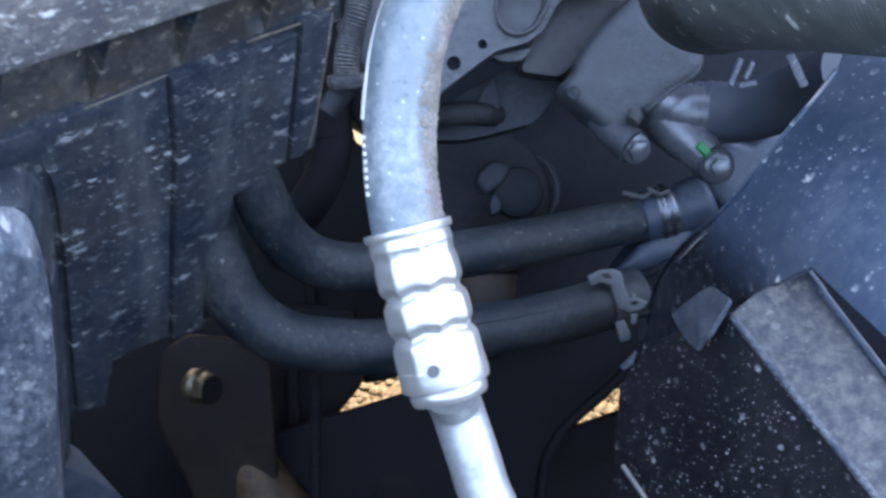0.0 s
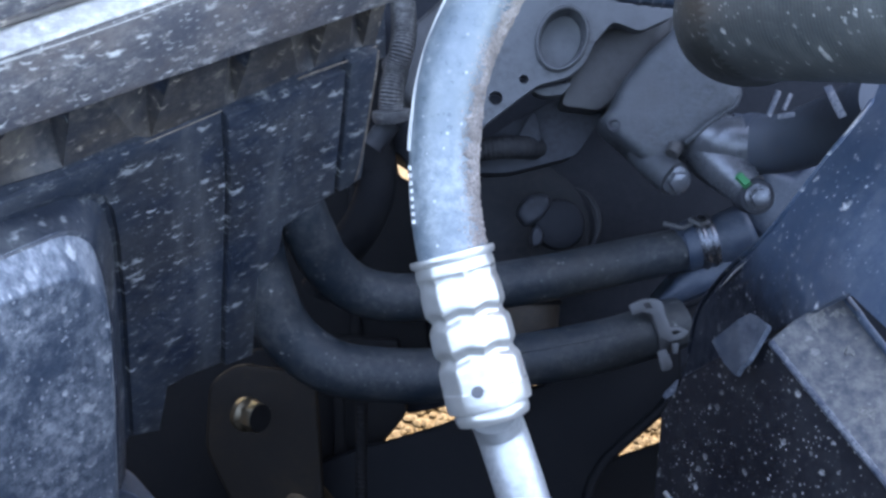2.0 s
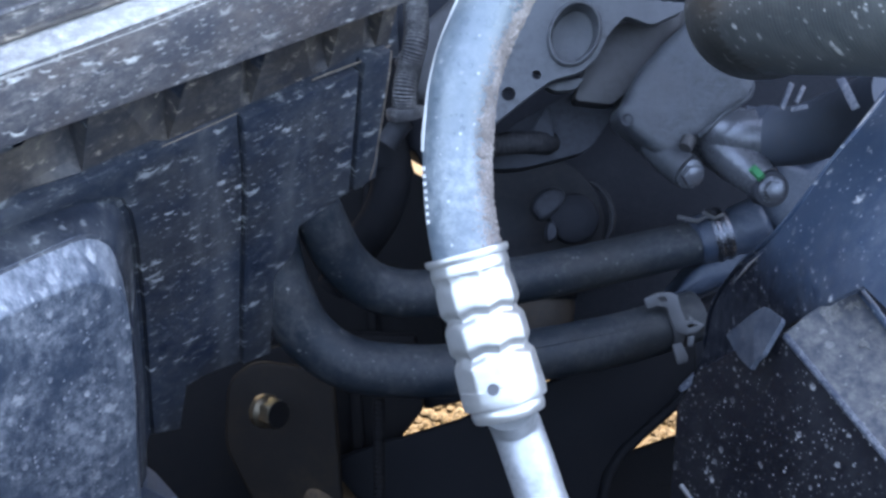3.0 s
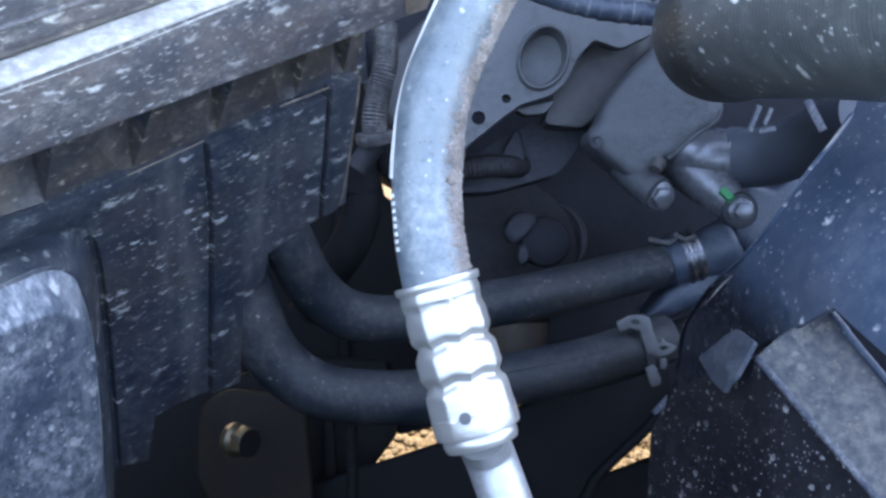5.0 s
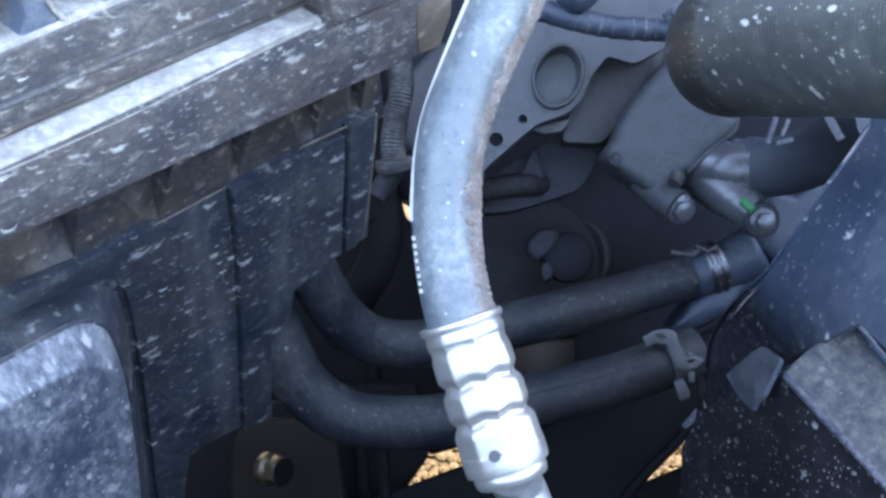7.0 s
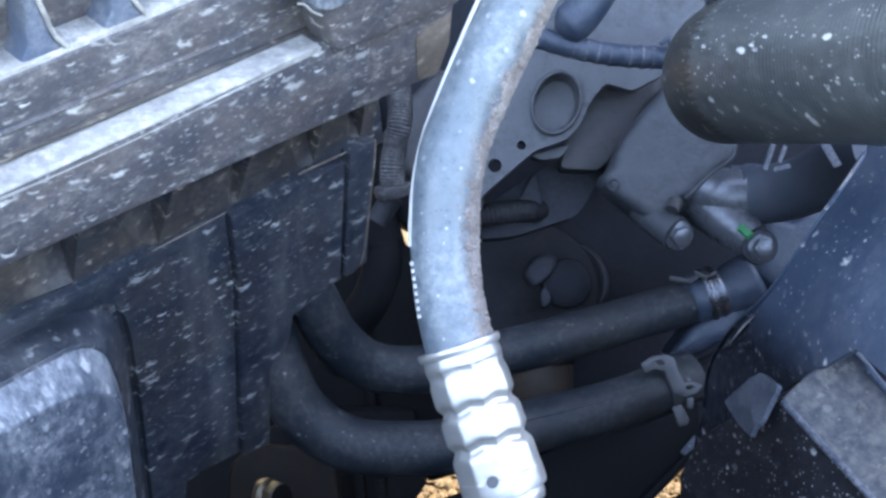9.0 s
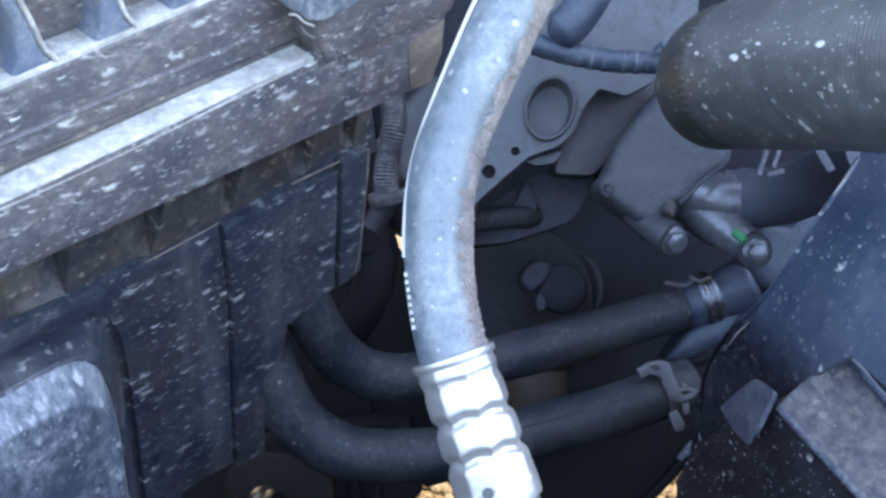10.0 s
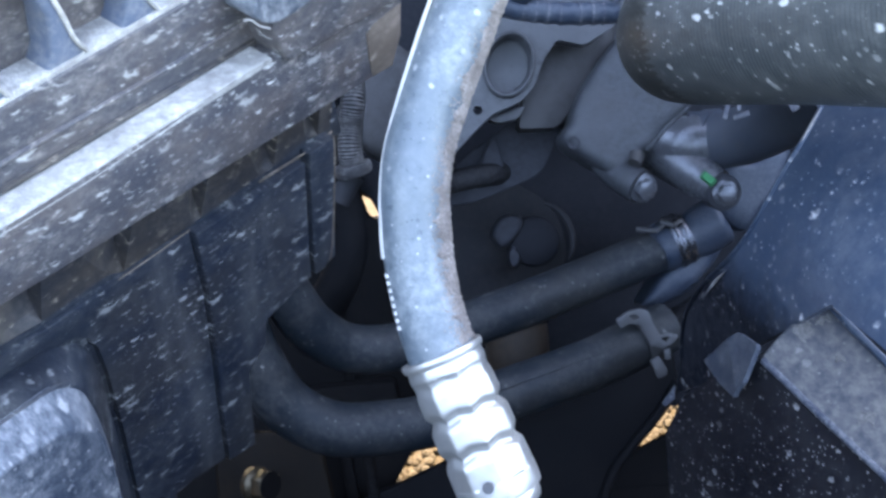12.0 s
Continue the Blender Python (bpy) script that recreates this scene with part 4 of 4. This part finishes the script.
ear = thing("hose_clamp", (0.2241, 0.5165, 0.6916), "dull steel spring clamp with raised ears", "hose clamp", "spring clamps on the hoses")
for a, b, wide in (((0.2246, 0.5343, 0.6924), (0.2182, 0.5210, 0.6821), 0.0034), ((0.2320, 0.5335, 0.6915), (0.2266, 0.5233, 0.6856), 0.0026), ((0.2231, 0.5200, 0.6825), (0.2329, 0.5213, 0.6847), 0.003), ((0.2470, 0.5231, 0.7031), (0.2553, 0.5086, 0.6915), 0.0052)):
    a, b = Vector(a), Vector(b)
    along = (b - a).normalized()
    m = basis(a, along, G.col[2].to_3d().cross(along))
    part("ear", slab(m, [(0, -wide / 2), ((b - a).length, -wide / 2), ((b - a).length, wide / 2), (0, wide / 2)], -0.0012, 0.0, 0.0004), TAB, ear)

# ---- pulley, filter and wiring in the shade ----
pulley = thing("pulley", (0.0989, 0.6704, 0.4866), "dark dusty belt pulley with a centre bolt", "pulley")
axis = facing((0.0997, 0.6786, 0.4808), Vector((0.0705, 0.3854, 0.6900)) - Vector((0.0997, 0.6786, 0.4808)) + Vector((0.05, 0, 0.05)))
part("rim", turned(axis, [(-0.02, 0.05), (-0.015, 0.058), (-0.008, 0.052), (-0.001, 0.058), (0.002, 0.057), (0.002, 0.054), (0.0, 0.046), (-0.001, 0.02), (0.0, 0.018), (0.001, 0.001)], 40), DUSTY_SHADE, pulley)
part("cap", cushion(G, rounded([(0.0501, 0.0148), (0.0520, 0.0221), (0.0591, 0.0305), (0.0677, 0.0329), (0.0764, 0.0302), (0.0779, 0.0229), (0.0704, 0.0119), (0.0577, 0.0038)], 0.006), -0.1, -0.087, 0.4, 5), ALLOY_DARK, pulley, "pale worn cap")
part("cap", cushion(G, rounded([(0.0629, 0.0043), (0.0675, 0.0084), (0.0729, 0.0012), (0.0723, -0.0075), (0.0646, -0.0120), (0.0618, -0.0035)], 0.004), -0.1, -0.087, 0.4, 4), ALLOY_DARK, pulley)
part("hub", turned(G @ Matrix.Translation((0.0845, 0.0090, -0.0915)), [(-0.02, 0.0200), (-0.006, 0.0200), (-0.002, 0.0185), (0.0, 0.0150), (0.0006, 0.0080), (0.0006, 0.001)], 32), ENGINE, pulley, "dark domed hub")
part("hub_ring", sweep([G @ Vector((0.0845 + 0.0285 * math.cos(a), 0.0090 + 0.0300 * math.sin(a), -0.086)) for a in (-0.6 + 0.08 * i for i in range(24))], lambda s, a: 0.0005 + 0.0022 * math.sin(math.pi * s) ** 0.5, 12), DUSTY_SHADE, pulley, "dusty edge of the hub")

can = thing("oil_filter", (0.1062, 0.5782, 0.4731), "dusty brown canister with a dark rim", "filter")
axis = basis((0.1052, 0.5733, 0.4471), G.col[0].to_3d(), -G.col[2].to_3d())
part("canister", turned(axis, [(-0.02, 0.02), (0.0, 0.0235), (0.03, 0.0245), (0.036, 0.0235)], 28), CANISTER, can)
part("lid", turned(axis @ Matrix.Translation((0, 0, 0.034)), [(0, 0.0255), (0.003, 0.0255), (0.005, 0.022)], 28), BLOCK, can)

loom = thing("wiring_conduit", (-0.0032, 0.5907, 0.6448), "dusty black corrugated wiring conduit", "conduit")
line = smooth_line([(-0.0015, 0.6287, 0.6876), (0.0008, 0.6119, 0.6750), (0.0003, 0.6022, 0.6666), (-0.0023, 0.5959, 0.6548), (-0.0040, 0.5867, 0.6441), (-0.0036, 0.5816, 0.6330)], 60)
part("sleeve", sweep(line, lambda s, a: 0.0080 + 0.0005 * math.cos(s * 2 * math.pi * 38 + 0.5 * math.cos(a)), 20), CONDUIT, loom)
part("collar", sweep([(-0.0036, 0.5815, 0.6338), (-0.0031, 0.5804, 0.6310), (-0.0025, 0.5797, 0.6280)], lambda s, a: 0.0122 + 0.0006 * math.sin(math.pi * s), 20), CONDUIT, loom)
part("plug", sweep([(-0.0029, 0.5802, 0.6259), (-0.0085, 0.5765, 0.6192), (-0.0143, 0.5714, 0.6110)], 0.0076, 10), DUSTY_SHADE, loom, "dusty brown plug")
low_hose = thing("vacuum_hose", (-0.0095, 0.5795, 0.5770), "black rubber hose in deep shade", "hose")
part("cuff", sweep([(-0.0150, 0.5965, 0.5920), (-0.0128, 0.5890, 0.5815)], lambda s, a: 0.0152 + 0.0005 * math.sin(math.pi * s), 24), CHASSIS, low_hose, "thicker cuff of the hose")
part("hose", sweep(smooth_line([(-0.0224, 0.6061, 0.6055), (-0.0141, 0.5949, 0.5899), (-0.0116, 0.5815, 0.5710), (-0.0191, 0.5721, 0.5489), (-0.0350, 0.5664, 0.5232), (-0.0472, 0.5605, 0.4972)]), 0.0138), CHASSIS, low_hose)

feed = thing("heater_hose", (0.0811, 0.6274, 0.5855), "dusty black ribbed hose below the bracket", "hose")
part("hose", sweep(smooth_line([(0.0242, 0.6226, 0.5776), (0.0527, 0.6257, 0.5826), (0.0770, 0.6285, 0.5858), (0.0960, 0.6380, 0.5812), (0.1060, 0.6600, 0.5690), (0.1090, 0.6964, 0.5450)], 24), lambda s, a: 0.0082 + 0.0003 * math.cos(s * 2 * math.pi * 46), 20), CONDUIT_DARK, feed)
generator = thing("alternator", (0.1032, 0.6531, 0.5886), "dark blue-grey alternator casing in shade", "alternator")
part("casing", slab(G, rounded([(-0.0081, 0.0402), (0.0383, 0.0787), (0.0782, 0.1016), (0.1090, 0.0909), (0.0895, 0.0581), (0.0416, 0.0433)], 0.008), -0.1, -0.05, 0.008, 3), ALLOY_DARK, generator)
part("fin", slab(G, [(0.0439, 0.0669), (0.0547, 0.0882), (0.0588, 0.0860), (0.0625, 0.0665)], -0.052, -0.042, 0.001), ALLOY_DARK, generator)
pipe = thing("vent_pipe", (0.1302, 0.5973, 0.7233), "thin blue-black vent pipe with a rubber sleeve", "pipe")
part("pipe", sweep(smooth_line([(0.0843, 0.6023, 0.7306), (0.1090, 0.5985, 0.7249), (0.1373, 0.5957, 0.7210), (0.1691, 0.5949, 0.7200)], 50), lambda s, a: 0.0070 + 0.0002 * math.cos(s * 2 * math.pi * 9 + a), 20), PIPE, pipe)
wrap = smooth_line([(0.0843, 0.6023, 0.7306), (0.1090, 0.5985, 0.7249), (0.1373, 0.5957, 0.7210), (0.1691, 0.5949, 0.7200)], 50)
for at in (52, 66, 79, 92, 112, 124, 134):
    part("tape_edge", sweep(wrap[at : at + 3], lambda s, a: 0.0074 + 0.0003 * math.cos(2 * a), 20), TAB, pipe, "pale edge of the tape wrap")
part("sleeve", sweep(smooth_line([(0.0996, 0.5991, 0.7350), (0.1118, 0.6037, 0.7421), (0.1240, 0.6132, 0.7569), (0.1387, 0.6238, 0.7827)]), lambda s, a: 0.0128 * min(1.0, 0.1 + 9 * s) ** 0.5, 24), PIPE, pipe)
part("eyelet", turned(facing((0.1064, 0.5918, 0.7430), Vector((0.0892, 0.4542, 0.7963)) - Vector((0.1064, 0.5918, 0.7430))), [(-0.004, 0.0026), (0.0004, 0.0026), (0.0006, 0.0016), (-0.002, 0.0014)], 14), BLOCK, pipe)
part("clip", sweep([(0.1627, 0.5901, 0.7310), (0.1676, 0.5920, 0.7339), (0.1690, 0.5890, 0.7293)], 0.0018, 8), PIPE, pipe)

# ---- intake duct ----
duct = thing("intake_duct", (0.1785, 0.3923, 0.8028), "ribbed black rubber intake duct splashed with pale drops", "intake duct")
line = smooth_line([(0.2098, 0.5578, 0.7200), (0.1901, 0.5157, 0.7397), (0.1751, 0.4731, 0.7614), (0.1681, 0.4380, 0.7797), (0.1701, 0.4097, 0.7942), (0.1791, 0.3840, 0.8076), (0.1907, 0.3567, 0.8214), (0.2035, 0.3242, 0.8370), (0.2205, 0.2860, 0.8560)], 100)
part("tube", sweep(line, lambda s, a: 0.0338 + 0.00007 * max(0.0, min(1.0, 5 * (s - 0.5))) * math.cos(s * 2 * math.pi * 150), 64), DUCT, duct)

# Sleeve added to carry the darker, shaded end of the duct.
part("cuff", sweep(line[:440], lambda s, a: 0.0343 - 0.0007 * s ** 4, 56, caps=False), DUCT_SHADE, duct, "smooth sleeve at the bend, the duct's shade put in its colour")
# ---- coolant hoses and their clamps ----
upper = thing("coolant_hose", (0.0018, 0.5044, 0.5404), "matt black upper coolant hose bending behind the shroud", "coolant hose", "coolant hoses")
part("hose", sweep(smooth_line([(-0.0657, 0.5033, 0.6409), (-0.0566, 0.5001, 0.6193), (-0.0472, 0.4966, 0.5973), (-0.0362, 0.4966, 0.5717), (-0.0194, 0.4997, 0.5505), (0.0018, 0.5044, 0.5404), (0.0290, 0.5133, 0.5364), (0.0703, 0.5298, 0.5350), (0.1094, 0.5468, 0.5340), (0.1588, 0.5701, 0.5336), (0.2079, 0.5911, 0.5351)]), 0.0158, 32), RUBBER, upper)
lower = thing("coolant_hose", (0.0090, 0.4643, 0.5101), "matt black lower coolant hose bending behind the shroud", "coolant hose", "coolant hoses")
part("hose", sweep(smooth_line([(-0.0788, 0.4841, 0.6134), (-0.0746, 0.4807, 0.5828), (-0.0666, 0.4708, 0.5604), (-0.0522, 0.4630, 0.5359), (-0.0264, 0.4587, 0.5186), (0.0090, 0.4643, 0.5101), (0.0411, 0.4708, 0.5080), (0.0846, 0.4825, 0.5118), (0.1407, 0.4990, 0.5159), (0.1717, 0.5108, 0.5194), (0.1993, 0.5221, 0.5240)]), 0.0172, 32), RUBBER, lower)
part("seam", sweep(smooth_line([(0.0337, 0.4607, 0.5220), (0.0832, 0.4732, 0.5264), (0.1381, 0.4897, 0.5303), (0.1684, 0.5011, 0.5334)]), 0.0007, 6), RUBBER, lower)
part("seam", sweep(smooth_line([(0.0693, 0.5208, 0.5482), (0.1076, 0.5378, 0.5472), (0.1560, 0.5610, 0.5466), (0.2003, 0.5814, 0.5472)]), 0.0007, 6), RUBBER, upper)
part("stub_pipe", sweep(smooth_line([(0.1916, 0.5198, 0.5223), (0.2156, 0.5297, 0.5266), (0.2404, 0.5433, 0.5326)]), 0.0095, 24), CHASSIS, lower)


def spring_clamp(a, b, radius, label, mat):
    """A band of spring steel round a hose, with two ears."""
    a, b = Vector(a), Vector(b)
    ob = thing("hose_clamp", a, label, "hose clamp", "spring clamps on the hoses")
    part("band", sweep([a.lerp(b, i / 6) for i in range(7)], lambda s, ang: radius + 0.0006 * math.sin(math.pi * s), 32), mat, ob)
    return ob


clamp_a = spring_clamp((0.2083, 0.5918, 0.5361), (0.2244, 0.5947, 0.5406), 0.0178, "shiny spring clamp round the upper coolant hose", PIPE)
ring_a, ring_b = Vector((0.2170, 0.5932, 0.5385)), Vector((0.2290, 0.5956, 0.5420))
part("bright_ring", sweep([ring_a.lerp(ring_b, i / 20) for i in range(21)], lambda s, a: 0.0190 + 0.0011 * math.sin(2 * math.pi * s) ** 2, 36), CLAMP, clamp_a, "polished double ring")
part("ear", sweep([(0.1901, 0.5888, 0.5573), (0.2036, 0.5858, 0.5569), (0.2118, 0.5904, 0.5602)], 0.0018, 8), DULL_STEEL, clamp_a)
part("ear", sweep([(0.2078, 0.5911, 0.5611), (0.2149, 0.5855, 0.5603), (0.2217, 0.5905, 0.5605)], 0.0018, 8), DULL_STEEL, clamp_a)
clamp_b = spring_clamp((0.1754, 0.5121, 0.5214), (0.1840, 0.5154, 0.5228), 0.0182, "dull steel spring clamp round the lower coolant hose", DULL_STEEL)
strap = rounded([(0.1176, -0.0440), (0.1256, -0.0395), (0.1347, -0.0386), (0.1391, -0.0407), (0.1415, -0.0497), (0.1449, -0.0570), (0.1514, -0.0561), (0.1573, -0.0585), (0.1534, -0.0630), (0.1451, -0.0661), (0.1388, -0.0633), (0.1354, -0.0553), (0.1331, -0.0488), (0.1257, -0.0475), (0.1203, -0.0502)], 0.0012)
part("strap", slab(G, strap, 0.036, 0.0385, 0.0005, holes=[[(0.1452, -0.0596), (0.1482, -0.0583), (0.1528, -0.0590), (0.1482, -0.0616)], [(0.1262, -0.0424), (0.1308, -0.0416), (0.1330, -0.0446), (0.1285, -0.0456)]]), DULL_STEEL, clamp_b, "bent strap with an eyelet")
part("tail", slab(G, rounded([(0.1378, -0.0733), (0.1440, -0.0710), (0.1486, -0.0804), (0.1479, -0.0841), (0.1421, -0.0857)], 0.0012), 0.0315, 0.034, 0.0006), DULL_STEEL, clamp_b)
part("tail", slab(G, rounded([(0.1470, -0.0670), (0.1515, -0.0665), (0.1512, -0.0735), (0.1478, -0.0738)], 0.0008), 0.033, 0.0355, 0.0005), DULL_STEEL, clamp_b)

# ---- refrigerant hose in front ----
ac = thing("refrigerant_hose", (0.0312, 0.2631, 0.7785), "dusty grey rubber hose with a crimped aluminium ferrule", "hose")
hose_line = smooth_line([(0.0871, 0.3536, 0.8984), (0.0688, 0.3279, 0.8770), (0.0550, 0.3128, 0.8610), (0.0366, 0.2934, 0.8248), (0.0313, 0.2828, 0.8097), (0.0302, 0.2738, 0.7936), (0.0312, 0.2640, 0.7780), (0.0336, 0.2564, 0.7674), (0.0371, 0.2489, 0.7569)], 10)
part("hose", sweep(hose_line, lambda s, a: 0.01145 + 0.00012 * math.sin(23 * s + 2 * a), 40), HOSE, ac)
top, end = Vector((0.0353, 0.2520, 0.7613)), Vector((0.0533, 0.2214, 0.7185))


def crimped(s, a):
    """The ferrule's outline: a thin flared mouth, three bands pressed flat by eight jaws, and a narrower foot ring."""
    if s < 0.045:
        return 0.0143 - 0.0003 * abs(s - 0.018) / 0.018
    if s > 0.915:
        return 0.0119 + 0.0006 * math.sin((s - 0.915) / 0.085 * math.pi)
    turn = math.pi / 4
    off = (a + 0.2) % turn - turn / 2
    flat = math.cos(turn / 2) / math.cos(off)
    r = 0.0134 + 0.0012 * s
    belly = min(1.0, max(0.0, (s - 0.035) / 0.06)) * min(1.0, max(0.0, (0.915 - s) / 0.05)) ** 0.5
    r = (r - 0.0004) + 0.0004 * belly
    press = 0.0
    for groove, deep, wide in ((0.15, 0.0006, 0.035), (0.365, 0.0017, 0.034), (0.595, 0.0017, 0.034)):
        d = s - groove - 0.022 * abs(off) / (turn / 2) + 0.008
        press += deep * math.exp(-((d / wide) ** 2))
    flats = 0.75 if 0.12 < s < 0.8 else 0.25
    return r * (1 - flats + flats * flat) - press


ferrule = part("ferrule", sweep([top.lerp(end, i / 140) for i in range(141)], crimped, 96), BRIGHT, ac, "crimped bare aluminium ferrule")
spot = Vector((0.0464, 0.2153, 0.7350))
part("peep_hole", turned(facing(spot, Vector((0.0398, 0.1202, 0.8296)) - spot), [(-0.002, 0.0018), (0.0003, 0.0019), (0.0004, 0.001)], 16), DULL_STEEL, ferrule, "small dark inspection hole")
tube_line = smooth_line([end.lerp(top, 0.05), (0.0566, 0.2262, 0.7084), (0.0627, 0.2170, 0.6975), (0.0688, 0.2072, 0.6873), (0.0785, 0.1957, 0.6786), (0.0958, 0.1848, 0.6714), (0.1198, 0.1759, 0.6707)], 10)
part("metal_tube", sweep(tube_line, 0.0087, 32), TUBE, ac, "plain aluminium tube")
part("stripe", sweep(smooth_line([(0.0636, 0.3289, 0.8878), (0.0488, 0.3146, 0.8710), (0.0401, 0.3060, 0.8596), (0.0250, 0.2906, 0.8258), (0.0204, 0.2801, 0.8108), (0.0191, 0.2714, 0.7968), (0.0191, 0.2675, 0.7896)]), 0.0007, 6), WHITE_INK, ac, "pale printed line")


def crust(line, start, stop, radius):
    """A thin ragged crust on one side of a hose, between two angles from its front, with loose crumbs on it."""
    bm = bmesh.new()
    front, right = G.col[2].to_3d(), G.col[0].to_3d()
    rows, count = [], 16
    for i, p in enumerate(line):
        ahead = (line[min(i + 1, len(line) - 1)] - line[max(i - 1, 0)]).normalized()
        side = (right - ahead * right.dot(ahead)).normalized()
        out = (front - ahead * front.dot(ahead) - side * front.dot(side)).normalized()
        low = start + 0.26 * noise.noise(p * 200) + 0.16 * noise.noise(p * 900)
        row = []
        for k in range(count):
            t = low + (stop - low) * k / (count - 1)
            clump = max(0.0, noise.noise(p * 520 + Vector((k * 0.45, 0, 0)))) + 0.5 * noise.noise(p * 1500 + Vector((k * 1.1, 5, 0)))
            lift = radius + (-0.0004 if k in (0, count - 1) else 0.00016 + 0.0008 * clump)
            row.append(bm.verts.new(p + (out * math.cos(t) + side * math.sin(t)) * lift))
        rows.append(row)
    for a, b in zip(rows, rows[1:]):
        for k in range(count - 1):
            bm.faces.new((a[k], a[k + 1], b[k + 1], b[k]))
    for _ in range(1500):  # crumbs, thinning out towards the clean side
        p = random.choice(line)
        ahead = (line[min(line.index(p) + 1, len(line) - 1)] - p + Vector((0, 0, 1e-9))).normalized()
        side = (right - ahead * right.dot(ahead)).normalized()
        out = (front - ahead * front.dot(ahead) - side * front.dot(side)).normalized()
        t = start + 0.15 - abs(random.gauss(0, 0.2))
        normal = out * math.cos(t) + side * math.sin(t)
        across = ahead.cross(normal)
        c, r = p + normal * radius + ahead * random.uniform(-0.0005, 0.0005), random.uniform(0.00012, 0.0005)
        ring = [bm.verts.new(c + (ahead * math.cos(k * 1.2566) + across * math.sin(k * 1.2566)) * r * random.uniform(0.7, 1.3)) for k in range(5)]
        peak = bm.verts.new(c + normal * r * 0.6)
        for k in range(5):
            bm.faces.new((ring[k - 1], ring[k], peak))
    return bm


fine_line = smooth_line(hose_line[4:-5], 7)
part("dust_crust", crust(fine_line, 0.74, 1.8, 0.01148), CRUST, ac, "rough beige dust crust along one side")
for i in range(8):
    a = Vector((0.0197, 0.2638, 0.7861)).lerp(Vector((0.0227, 0.2524, 0.7701)), i / 8)
    b = Vector((0.0197, 0.2638, 0.7861)).lerp(Vector((0.0227, 0.2524, 0.7701)), (i + 0.55) / 8)
    part("printed_bar", sweep([a, b], 0.0007, 6), WHITE_INK, ac)
